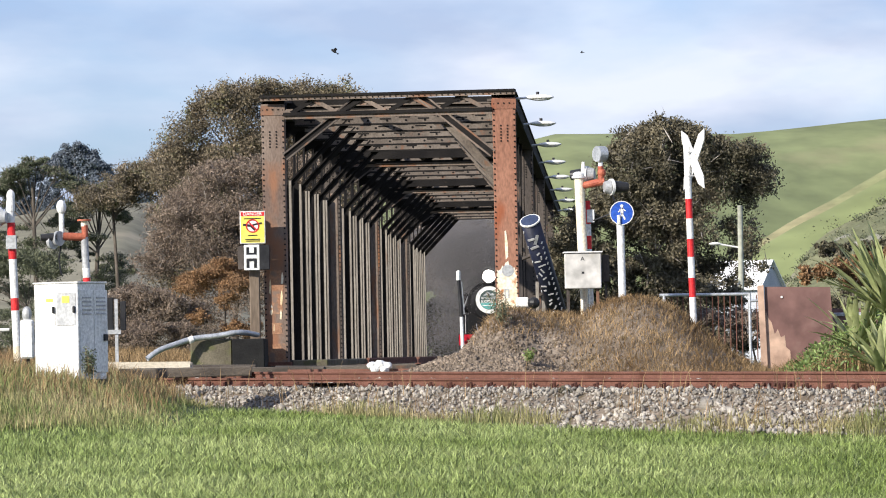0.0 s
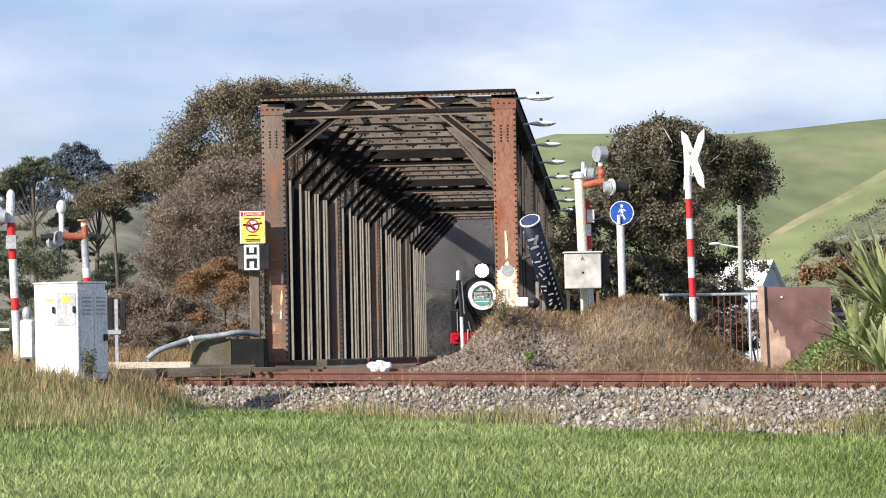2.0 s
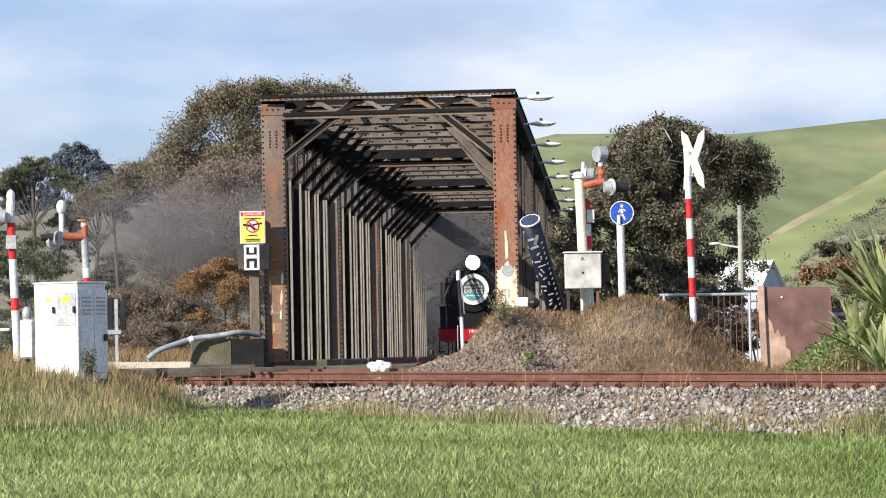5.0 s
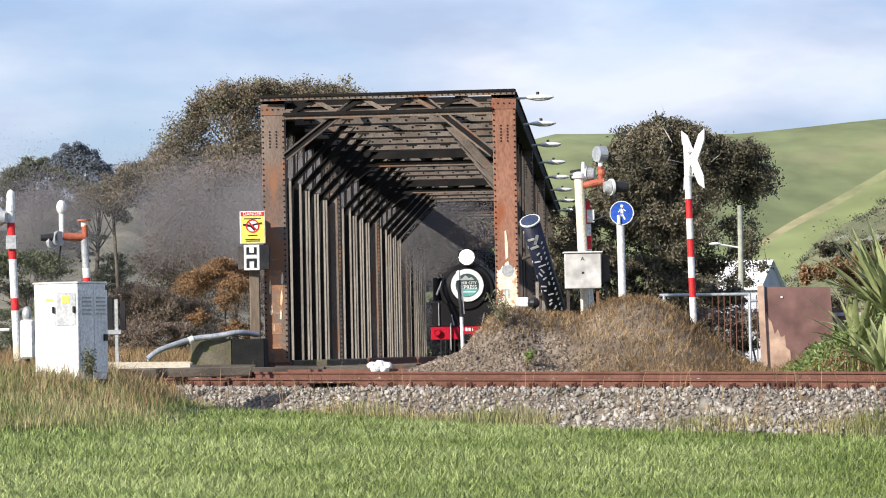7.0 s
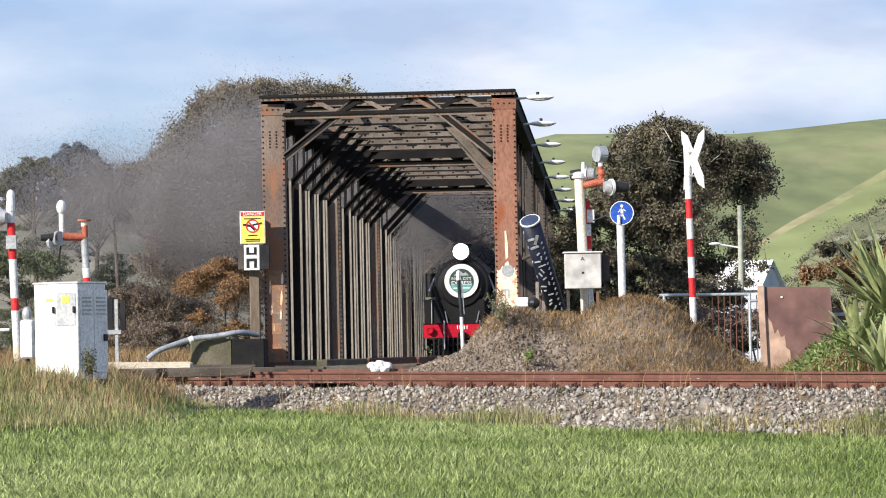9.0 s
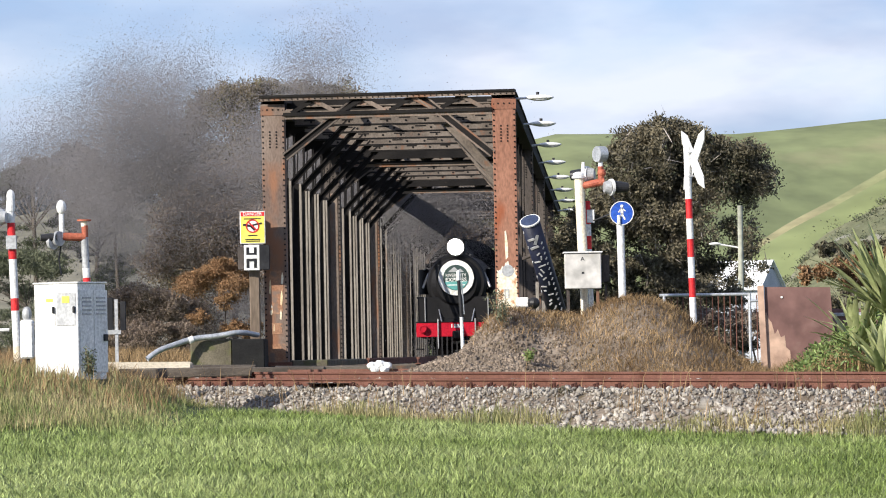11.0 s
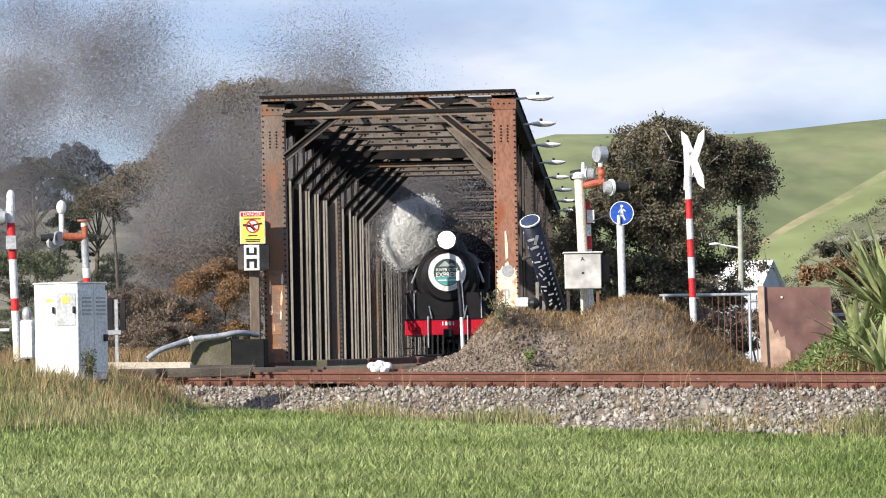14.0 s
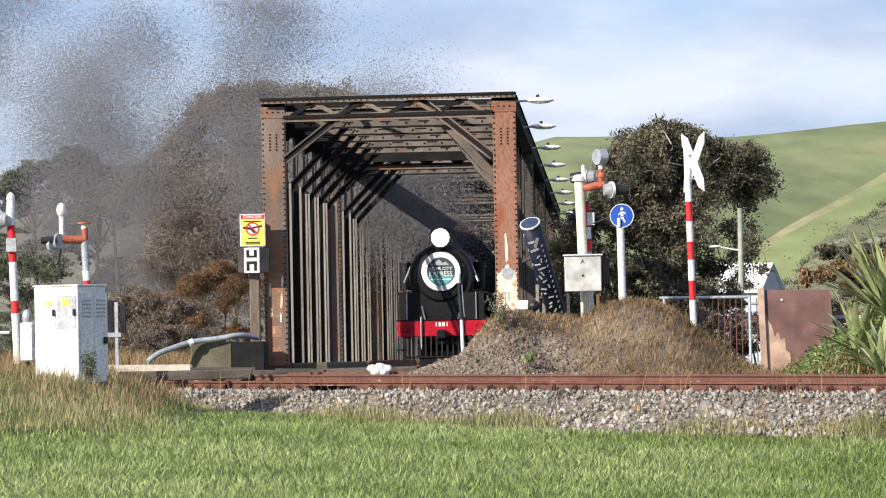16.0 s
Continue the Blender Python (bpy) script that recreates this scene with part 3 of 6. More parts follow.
def truss_span(index):
    t = thing("bridge_span", "riveted dark steel through-truss bridge span, rust-streaked", "bridge", "spans of the railway bridge", BR @ Matrix.Translation((0, index * SPAN, 0)))
    for sx in (-1, 1):
        y0 = SKEW if (index == 0 and sx > 0) else 0.03
        x = sx * HALF
        bm = B()
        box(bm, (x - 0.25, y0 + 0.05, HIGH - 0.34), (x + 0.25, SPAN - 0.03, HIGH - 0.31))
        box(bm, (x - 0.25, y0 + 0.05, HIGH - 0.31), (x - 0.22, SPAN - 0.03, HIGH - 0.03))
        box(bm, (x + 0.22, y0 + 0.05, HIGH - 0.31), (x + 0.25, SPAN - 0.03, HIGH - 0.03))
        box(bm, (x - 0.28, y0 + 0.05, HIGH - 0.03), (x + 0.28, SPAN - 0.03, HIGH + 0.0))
        part("top_chord", bm, SOOT_SHADE, t)
        for dx in (-0.2, 0.2):
            bm = B()
            box(bm, (x + dx - 0.015, y0 + 0.1, -0.3), (x + dx + 0.015, SPAN - 0.03, 0.06))
            box(bm, (x + dx - 0.05, y0 + 0.1, -0.32), (x + dx + 0.05, SPAN - 0.03, -0.3))
            part("bottom_chord", bm, SOOT_SHADE, t)
        if index == 0:
            column(t, x, y0, RUST if sx < 0 else RUST_RED, "grey-brown rusted riveted end post" if sx < 0 else "red-brown rusted riveted end post with flaking patches")
        else:
            # the darker steel here stands for the shade inside the bridge
            c = column(t, x, y0, STEEL, "riveted end post of an inner span, darkened as in shade")
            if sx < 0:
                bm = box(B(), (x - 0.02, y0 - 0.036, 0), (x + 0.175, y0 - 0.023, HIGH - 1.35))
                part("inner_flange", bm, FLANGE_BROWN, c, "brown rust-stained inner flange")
                # same kind of added fin, throwing shade on the post's face
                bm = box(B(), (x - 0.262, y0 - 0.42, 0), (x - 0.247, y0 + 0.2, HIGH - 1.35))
                part("outer_flange", bm, SOOT_SHADE, c)
        for k in range(1, NP):
            y = k * PANEL
            truss_post(t, x, y, k, sx < 0)
            # flat tie bars leaning to the middle of the span
            for dx in (-0.12, 0.03):
                bm = B()
                beam(bm, (x + dx, y + PANEL - 0.15, HIGH - 0.3), (x + dx, y + 0.1, 0.3), 0.022, 0.13)
                part("tie_bar", bm, SOOT_SHADE, t)
    for k in range(0, NP):
        y = k * PANEL
        if k == 0 and index > 0:
            y += 0.2
        if k == 0:
            yl, yr = (y, SKEW) if index == 0 else (y, y)
            drop = 0.03 if index == 0 else -0.2
            inset = -0.25 if index == 0 else 0.26
            laced_strut(t, (-HALF + inset, yl - 0.06, HIGH + drop), (HALF - inset, yr - 0.06, HIGH + drop))
            if index:
                # added black plate for the dark band of shaded undersides
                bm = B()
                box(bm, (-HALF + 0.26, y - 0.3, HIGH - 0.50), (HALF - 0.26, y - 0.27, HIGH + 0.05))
                part("portal_plate", bm, SOOT_SHADE, t, "added plate in shade black at the portal")
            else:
                # added black backing for the shaded members behind the portal, with two lighter bars
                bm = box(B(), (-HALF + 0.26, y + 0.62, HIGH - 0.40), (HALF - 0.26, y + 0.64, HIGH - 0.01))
                pp = part("portal_plate", bm, SOOT_SHADE, t, "added plate in shade black at the portal")
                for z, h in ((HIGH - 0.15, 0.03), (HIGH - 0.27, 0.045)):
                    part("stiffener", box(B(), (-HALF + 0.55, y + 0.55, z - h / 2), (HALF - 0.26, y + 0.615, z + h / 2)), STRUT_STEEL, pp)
            # left angles take a dark shaded tone, right ones a paler lit brown
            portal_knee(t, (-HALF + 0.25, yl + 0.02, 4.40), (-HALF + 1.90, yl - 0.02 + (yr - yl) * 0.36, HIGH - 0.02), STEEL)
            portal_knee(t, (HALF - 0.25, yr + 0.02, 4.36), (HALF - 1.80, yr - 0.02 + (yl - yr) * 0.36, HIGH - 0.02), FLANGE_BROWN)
            for xa, xb, z in ((-HALF, HALF, HIGH - 0.05), (HALF, -HALF, HIGH - 0.1)):
                bm = B()
                beam(bm, (xa, 0, z), (xb, SPAN / 2, z), 0.12, 0.05)
                part("lateral_brace", bm, STEEL, t)
        else:
            bm = B()
            box(bm, (-HALF + 0.25, y - 0.06, HIGH - 0.42), (HALF - 0.25, y - 0.045, HIGH - 0.06))
            box(bm, (-HALF + 0.25, y - 0.10, HIGH - 0.10), (HALF - 0.25, y - 0.06, HIGH - 0.07))
            st = part("sway_strut", bm, STRUT_STEEL, t, "brown riveted plate strut")
            bm = B()
            rivets(bm, [(-HALF + 0.40 + 0.21 * j, y - 0.06, HIGH - 0.255 - 0.10 * (j % 2)) for j in range(20)], 0.028)
            tagged(part("riveting", bm, SOOT_SHADE, st), kind="stuff")
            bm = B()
            # lower flange black for the shadow line under each strut; seams are joints
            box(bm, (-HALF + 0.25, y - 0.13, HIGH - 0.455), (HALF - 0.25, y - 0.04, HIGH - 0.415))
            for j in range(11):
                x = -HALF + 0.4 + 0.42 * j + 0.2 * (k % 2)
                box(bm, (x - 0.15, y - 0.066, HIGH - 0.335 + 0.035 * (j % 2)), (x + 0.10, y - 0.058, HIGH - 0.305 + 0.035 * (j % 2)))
            tagged(part("flange", bm, SOOT_SHADE, st, "shade-black flange and dark seams"), kind="stuff")
            # left knee black for soot and shade, right knee in the lit brown
            knee(t, (-HALF + 0.1, y, 3.98), (-HALF + 1.40, y, HIGH - 0.32), SOOT_SHADE, 0.14)
            # added dark sheet for the shade in the corner over the knee brace
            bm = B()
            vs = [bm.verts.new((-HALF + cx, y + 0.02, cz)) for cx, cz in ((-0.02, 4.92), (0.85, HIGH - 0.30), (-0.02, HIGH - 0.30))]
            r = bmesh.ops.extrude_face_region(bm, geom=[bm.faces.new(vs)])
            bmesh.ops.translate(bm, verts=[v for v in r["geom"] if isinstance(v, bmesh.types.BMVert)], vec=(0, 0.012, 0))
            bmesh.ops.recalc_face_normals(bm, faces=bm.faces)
            part("corner_plate", bm, SOOT_SHADE, t, "added corner plate in shade black")
            knee(t, (HALF - 0.1, y, 3.95), (HALF - 1.35, y, HIGH - 0.32), STRUT_STEEL, 0.2)
        bm = B()
        box(bm, (-HALF + 0.2, y - 0.12, -0.3), (HALF - 0.2, y + 0.12, -0.05 if index else -0.1))
        part("cross_girder", bm, STEEL, t)
    for sx in (-0.53, 0.53):
        bm = B()
        box(bm, (sx - 0.13, 0, -0.3), (sx + 0.13, SPAN, -0.12))
        part("stringer", bm, STEEL, t)
        bm = B()
        box(bm, (sx - 0.035, 0, 0.04), (sx + 0.035, SPAN, 0.08))
        box(bm, (sx - 0.01, 0, -0.05), (sx + 0.01, SPAN, 0.04))
        box(bm, (sx - 0.065, 0, -0.068), (sx + 0.065, SPAN, -0.05))
        part("rail", bm, RAIL_RUST, t)
    bm = B()
    box(bm, (-1.25, -0.1, -0.118), (1.25, 0.1, 0), 0.01)
    s0 = part("sleeper", bm, SLEEPER_WOOD, t)
    s0.location = (0, 0.3, -0.07)
    for k in range(1, 32):
        same(s0, Matrix.Translation((0, 0.3 + 0.61 * k, -0.07)))
    return t


for span_index in range(4):
    truss_span(span_index)


# ---- mound, hills, trees ----
def mound_z(x, y):
    a = 1.55 * np.exp(-(((x - 3.7) / 1.75) ** 2 + ((y - 88.0) / 2.6) ** 2) ** 1.15)
    b = 1.25 * np.exp(-(((x - 1.25) / 1.05) ** 2 + ((y - 87.5) / 2.3) ** 2) ** 1.1)
    c = 1.18 * np.exp(-(((x - 2.2) / 1.5) ** 2 + ((y - 88.0) / 2.3) ** 2) ** 1.3)
    c = np.maximum(c, 0.6 * np.exp(-(((x - 0.6) / 1.4) ** 2 + ((y - 86.6) / 2.0) ** 2)))
    return fall(x) - 0.50 + np.maximum.reduce([a, b, c]) * 0.78 + 0.26 * np.minimum(a + b, 1.4) + 0.05 * np.sin(3 * x) * np.sin(2 * y) * np.minimum(1, a + b + c)


def build_mound():
    xs, ys = np.linspace(-2.6, 7.6, 80), np.linspace(83, 94, 60)
    X, Y = np.meshgrid(xs, ys)
    Z = mound_z(X, Y)
    w = len(xs)
    i = (np.arange(len(ys) - 1)[:, None] * w + np.arange(w - 1)[None]).reshape(-1, 1)
    f = np.concatenate([i, i + 1, i + w + 1, i + w], 1)
    m = from_arrays("earth_mound", np.stack([X, Y, Z], 2).reshape(-1, 3), f, EARTH)
    smooth(m)
    tagged(m, "low heap of brown earth and gravel overgrown with dry grass", "mound")
    rng = np.random.default_rng(21)
    n = 13000
    x, y = rng.uniform(-1.2, 4.4, n), rng.uniform(83.5, 88.6, n)
    keep = (x < 1.2 + 1.6 * (88 - y) / 3 + rng.normal(0, 0.5, n)) | (rng.random(n) < 0.1)
    p = np.column_stack([x, y, mound_z(x, y) + 0.005])[keep]
    tagged(stones("mound_gravel", p, 0.058, MOUND_STONE, 22), "brown and grey loose gravel on the mound", "gravel", kind="stuff")
    n = 30000
    x, y = rng.uniform(-0.6, 7.0, n), rng.uniform(83.5, 91, n)
    z = mound_z(x, y)
    cover = (z - fall(x) > 0.42 + rng.normal(0, 0.14, n)) | (x > 2.6 + rng.normal(0, 0.4, n))
    p = np.column_stack([x, y, z - 0.02])[cover]
    tagged(blades("mound_dry_grass", p, 0.16, 0.014, 0.19, DRY_GRASS, 23), "dry tan and brown grass tufts on the mound", "grass", kind="stuff")


build_mound()


SPUR_X, SPUR_Z = [16, 29, 36, 40, 42.6, 46.5, 51, 70, 160], [-2, 2, 8, 11.9, 14.0, 15.9, 18.2, 28, 55]


def build_hills():
    def hill(name, y0, y1, x0, x1, ridge, mat_, label, nx=90, ny=30, wob=1.0):
        xs, tt = np.linspace(x0, x1, nx), np.linspace(0, 1, ny)
        X, T = np.meshgrid(xs, tt)
        Y = y0 + (y1 - y0) * T
        R = np.interp(X, ridge[0], ridge[1])
        Z = -1.5 + (R + 1.5) * np.sin(T * np.pi / 2) ** 1.1 + wob * np.sin(X * 0.045 + T * 3) * np.sin(T * np.pi) * 2
        w = nx
        i = (np.arange(ny - 1)[:, None] * w + np.arange(w - 1)[None]).reshape(-1, 1)
        f = np.concatenate([i, i + 1, i + w + 1, i + w], 1)
        h = from_arrays(name, np.stack([X, Y, Z], 2).reshape(-1, 3), f, mat_)
        h.matrix_basis = LEVEL
        smooth(h)
        tagged(h, label, "hill", kind="structure")

    hill("far_hill", 520, 1000, -260, 420, ([-260, -120, 0, 20, 38, 62, 90, 99, 140, 300, 420], [10, 22, 38, 47.2, 48.0, 47.8, 50.0, 50.0, 48, 40, 30]), HILL, "long rolling green pasture hill with tan slips")
    hill("slip_fold", 470, 540, 26, 160, ([26, 33, 37.5, 41.6, 47, 52.9, 70, 160], [3, 10, 13.5, 16.1, 18.9, 22.3, 32, 60]), TAN_SLIP, "tan grassy slip across the hill's flank", wob=0.6)
    hill("green_fold", 455, 530, 26, 160, ([26, 32, 36.8, 40.8, 46.1, 51.9, 70, 160], [1.6, 8.7, 12.5, 14.9, 17.6, 20.9, 31, 58]), HILL, "green pasture fold below the slip", wob=0.4)
    hill("near_spur", 400, 520, 16, 160, (SPUR_X, SPUR_Z), SPUR, "scrubby stony hill spur in tan grass", wob=0.5)
    hill("near_slope", 230, 330, -70, -6, ([-70, -34, -26, -20, -14, -6], [13, 9.0, 10.5, 10.8, 7, 2]), FAR_SLOPE, "dull green grazed slope behind the trees", wob=0.3)


build_hills()


def spur_scrub():
    """Low dark bushes scattered over the stony spur."""
    rng = np.random.default_rng(141)
    out = []
    for k in range(150):
        x, q = rng.uniform(31, 54), rng.uniform(0.1, 1.0)
        top = float(np.interp(x, SPUR_X, SPUR_Z))
        z = -1.5 + (top + 1.5) * math.sin(q * math.pi / 2) ** 1.1 + 0.5 * math.sin(x * 0.045 + q * 3) * math.sin(q * math.pi) * 2
        c = LEVEL @ Vector((x, 400 + 120 * q, z))
        n = int(rng.integers(40, 110))
        r = rng.uniform(0.25, 0.9)
        out.append(np.array(c) + rng.normal(size=(n, 3)) * np.array([r, r, r * 0.45]) + np.array([0, 0, 0.2]))
    for k in range(60):
        x = rng.uniform(42, 66)
        z = float(np.interp(x, [38, 62, 90], [48.0, 47.8, 50.0]))
        c = LEVEL @ Vector((x, 999, z))
        out.append(np.array(c) + rng.normal(size=(45, 3)) * np.array([0.8, 1.0, 0.22]) + np.array([0, 0, 0.1]))
    tagged(leaves("hillside_scrub", np.concatenate(out), 0.24, 0.6, PINE_LEAF, 142), "low dark scrub scattered on the stony spur", "scrub", kind="stuff")


spur_scrub()


def tree(name, x, y, z0, blobs, leaf, count, size, aspect, seed, label, trunk=0.25, droop=0.4, category="tree", shell=0.45, tall=0.55, twigs=0):
    """A tapered trunk, a limb to each clump, and clumps of single leaves with gaps. blobs: (dx, dy, z, rx, rz)."""
    rng = np.random.default_rng(seed)
    t = thing(name, label, category, m=Matrix.Translation((x, y, z0)))
    bm = B()
    top = max(b[2] for b in blobs) * tall
    pts = [Vector((0, 0, -0.2)), Vector((rng.normal(0, .15), 0, top * 0.4)), Vector((rng.normal(0, .3), 0, top))]
    for k in range(2):
        rod(bm, pts[k], pts[k + 1], trunk * (1 - 0.35 * k), trunk * (0.65 - 0.3 * k), n=9)
    part("trunk", bm, BARK, t)
    for dx, dy, z, rx, rz in blobs[::4]:
        bm = B()
        a = pts[1].lerp(pts[2], min(1, max(0, (z - top * 0.4) / max(top, 0.1))))
        e = Vector((dx, dy, z))
        mid = a.lerp(e, 0.5) + Vector((0, 0, rng.uniform(-0.1, 0.3)))
        rod(bm, a, mid, trunk * 0.26, trunk * 0.16, n=6)
        rod(bm, mid, e, trunk * 0.16, trunk * 0.05, n=6)
        for k in range(2):
            d = Vector(rng.normal(size=3)).normalized()
            rod(bm, mid.lerp(e, rng.uniform(0.3, 1)), e + Vector((d.x * rx, d.y * rx, d.z * rz)) * 0.85, trunk * 0.06, trunk * 0.02, n=4)
        part("limb", bm, BARK, t)
    vol = np.array([b[3] ** 2 * b[4] for b in blobs])
    out = []
    for b, share in zip(blobs, vol ** 0.72 / (vol ** 0.72).sum()):
        n = int(count * share)
        tufts = max(5, n // 100)
        d = rng.normal(size=(tufts, 3))
        d /= np.linalg.norm(d, axis=1)[:, None]
        r = rng.uniform(shell, 1.0, tufts)[:, None]
        c = d * r * np.array([b[3], b[3], b[4]]) + np.array(b[:3])
        pick = rng.integers(0, tufts, n)
        out.append(c[pick] + rng.normal(size=(n, 3)) * np.array([b[3], b[3], b[4]]) * 0.19)
    crown = np.concatenate(out)
    leaves("crown", crown, size, aspect, leaf, seed + 1, t, droop)
    if twigs:
        tagged(leaves("bare_twig", crown[rng.integers(0, len(crown), twigs)], size * 5.5, 0.055, PALE_BARK, seed + 2, t, -0.5), kind="stuff")
    return t


def spread(seed, n, x0, x1, z_lo, z_hi, r, flat=0.7, dy=1.2):
    """Clumps spread between a lower and an upper outline, each given as a function of x."""
    rng = random.Random(seed)
    out = []
    for k in range(n):
        x = x0 + (x1 - x0) * ((k + rng.random()) / n)
        lo, hi = z_lo(x), z_hi(x)
        rr = r * rng.uniform(0.7, 1.25)
        z = hi - rr * flat if k % 2 == 0 else lo + (hi - lo) * rng.random() ** 0.8 - rr * flat
        if k % 2 == 0:
            rr *= 0.8
        out.append((x, rng.uniform(-dy, dy), max(z, 0.3), rr, rr * flat))
    return out


def build_trees():
    # tall gum beside the bridge: about 190 m off
    def hi(x):
        return float(np.interp(x, [-4.6, -4.2, -2.6, -1, 1, 3, 3.9], [8.4, 9.8, 12.2, 12.5, 12.3, 12.4, 11.5]))

    tree("gum_tree", -7.3, 192, -0.5, spread(1, 70, -4.4, 3.8, lambda x: 4.5, hi, 1.3) + spread(41, 44, -4.0, 3.6, lambda x: 3.0, lambda x: 10.4 - 0.3 * abs(x), 1.4), GUM_LEAF, 190000, 0.105, 0.5, 31, "tall spreading gum tree with olive and brown leaves", 0.3)
    tree("gum_tree", -14.2, 196, -0.5, spread(2, 26, -1.2, 4.2, lambda x: 7.6, lambda x: float(np.interp(x, [-1.2, 0, 2.5, 4.2], [8.0, 8.6, 9.8, 9.4])), 0.85), GUM_LEAF, 60000, 0.10, 0.4, 33, "broad olive gum tree with pale bare limbs", 0.14, tall=0.85, twigs=1600)
    tree("brown_tree", -8.4, 184, -0.5, spread(3, 60, -3.6, 3.4, lambda x: 1.2, lambda x: float(np.interp(x, [-3.6, -2.4, -1, 3.4], [5.0, 7.4, 8.7, 8.8])), 1.1) + spread(42, 36, -3.0, 3.2, lambda x: 1.0, lambda x: 7.0, 1.2), BROWN_LEAF, 150000, 0.09, 0.4, 35, "thick brown autumn tree in front of the gums", 0.2, twigs=1600)
    tree("brown_tree", -12.2, 180, -0.5, spread(4, 26, -1.6, 2.6, lambda x: 0.8, lambda x: 3.5 - 0.3 * abs(x), 0.75), BROWN_LEAF, 64000, 0.09, 0.4, 37, "brown scrubby tree with bare twigs", 0.12, twigs=1500)
    tree("autumn_shrub", -7.4, 152, -0.5, spread(5, 22, -1.2, 1.0, lambda x: 0.4, lambda x: 3.9 - 0.5 * abs(x), 0.5), ORANGE_LEAF, 36000, 0.075, 0.4, 39, "orange-brown autumn shrub near the bridge", 0.06, category="shrub")
    tree("green_shrub", -9.0, 140, -0.5, spread(6, 8, -1.3, 1.3, lambda x: 0.4, lambda x: 1.7, 0.5), BROWN_LEAF, 16000, 0.08, 0.35, 41, "low brown roadside shrub in dry grass", 0.05, category="shrub")
    tree("green_shrub", -14.0, 150, -0.5, spread(16, 44, -2.8, 1.4, lambda x: 0.6, lambda x: 4.2 - 0.2 * abs(x), 0.7), PINE_LEAF, 50000, 0.09, 0.35, 43, "dark green bushy shrub behind the crossing", 0.06, category="shrub")
    for k, (x, h, w) in enumerate(((-20.5, 10.7, 2.6), (-23.6, 10.3, 2.2), (-18.0, 9.3, 1.8))):
        tree("pine_tree", x, 228 + 2 * k, -0.5, spread(7 + k, 40, -w, w, lambda q: 2.2, lambda q, h=h, w=w: h - 1.6 * abs(q) / w, 0.75, 0.5), PINE_LEAF, 40000, 0.13, 0.3, 45 + 2 * k, "grey-green pine with pale dead branches", 0.2, tall=0.9, twigs=900)
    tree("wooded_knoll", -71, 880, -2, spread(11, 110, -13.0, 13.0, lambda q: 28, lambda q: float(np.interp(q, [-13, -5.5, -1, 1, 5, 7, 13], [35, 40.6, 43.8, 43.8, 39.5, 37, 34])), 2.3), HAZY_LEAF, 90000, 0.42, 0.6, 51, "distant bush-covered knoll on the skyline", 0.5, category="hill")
    # dense dark tree by the crossing
    def hi2(x):
        return float(np.interp(x, [-4.2, -3.65, -2.5, -2.06, -1.8, -1.2, 0.1, 1.0, 1.5, 2.34, 2.9, 3.2], [3.6, 5.1, 6.0, 6.9, 7.7, 8.2, 8.6, 8.2, 7.6, 7.7, 7.3, 6.4]))

    tree("evergreen_tree", 7.7, 150, -0.4, spread(12, 92, -4.2, 2.95, lambda q: float(np.interp(q, [-3, 0.6, 1.7, 2.4, 3.0], [0.6, 0.6, 0.9, 2.6, 5.6])), hi2, 0.85, 0.8) + spread(23, 28, -2.3, 0.9, lambda q: 2.2, lambda q: 6.6, 1.0, 0.8) + spread(29, 22, -3.0, 0.8, lambda q: 1.0, lambda q: 4.0, 0.9, 0.8) + spread(31, 26, -2.0, 1.4, lambda q: 4.6, lambda q: 7.6, 0.8, 0.8), DARK_LEAF, 190000, 0.115, 0.42, 53, "dense dark evergreen tree beside the level crossing", 0.13, shell=0.25, twigs=1500)
    tree("green_shrub", 8.0, 128, -0.4, spread(13, 8, -0.8, 0.6, lambda q: 0.5, lambda q: 2.4, 0.4), DARK_LEAF, 9000, 0.11, 0.4, 55, "glossy-leaved shrub below the evergreen", 0.05, category="shrub")
    tree("autumn_shrub", 13.2, 150, -0.4, spread(14, 20, -0.9, 2.2, lambda q: 0.8, lambda q: 3.7 + 0.2 * q, 0.55), ORANGE_LEAF, 20000, 0.15, 0.4, 57, "russet bushes behind the rusted panel", 0.06, category="shrub")
    tree("autumn_shrub", 8.3, 121, -0.6, spread(19, 20, -1.5, 1.6, lambda q: 0.3, lambda q: 1.9, 0.4), BROWN_LEAF, 22000, 0.075, 0.4, 87, "brown brush behind the pipe railing", 0.05, category="shrub", twigs=700)
    tree("green_shrub", 14.6, 165, -0.4, spread(15, 10, -1.0, 1.8, lambda q: 2.6, lambda q: 4.7, 0.5), DARK_LEAF, 12000, 0.15, 0.4, 59, "dark green bush behind the flax", 0.06, category="shrub")


build_trees()

tree("thicket_tree", 0.2, 203, -0.5, spread(24, 50, -2.2, 2.4, lambda q: 0.3, lambda q: 3.2, 0.7), DARK_LEAF, 26000, 0.2, 0.4, 69, "dark low thicket beyond the far end of the bridge", 0.1)
tree("thicket_tree", 0.2, 210, -0.5, spread(21, 26, -2.2, 2.2, lambda q: 0.6, lambda q: 6.6, 0.9), BROWN_LEAF, 22000, 0.2, 0.4, 65, "brown thicket beyond the far end of the bridge", 0.15)
tree("thicket_tree", 1.6, 222, -0.5, spread(22, 22, -3.0, 3.4, lambda q: 1.0, lambda q: 7.6, 1.0), DARK_LEAF, 16000, 0.22, 0.4, 67, "dark tree beyond the far end of the bridge", 0.2)


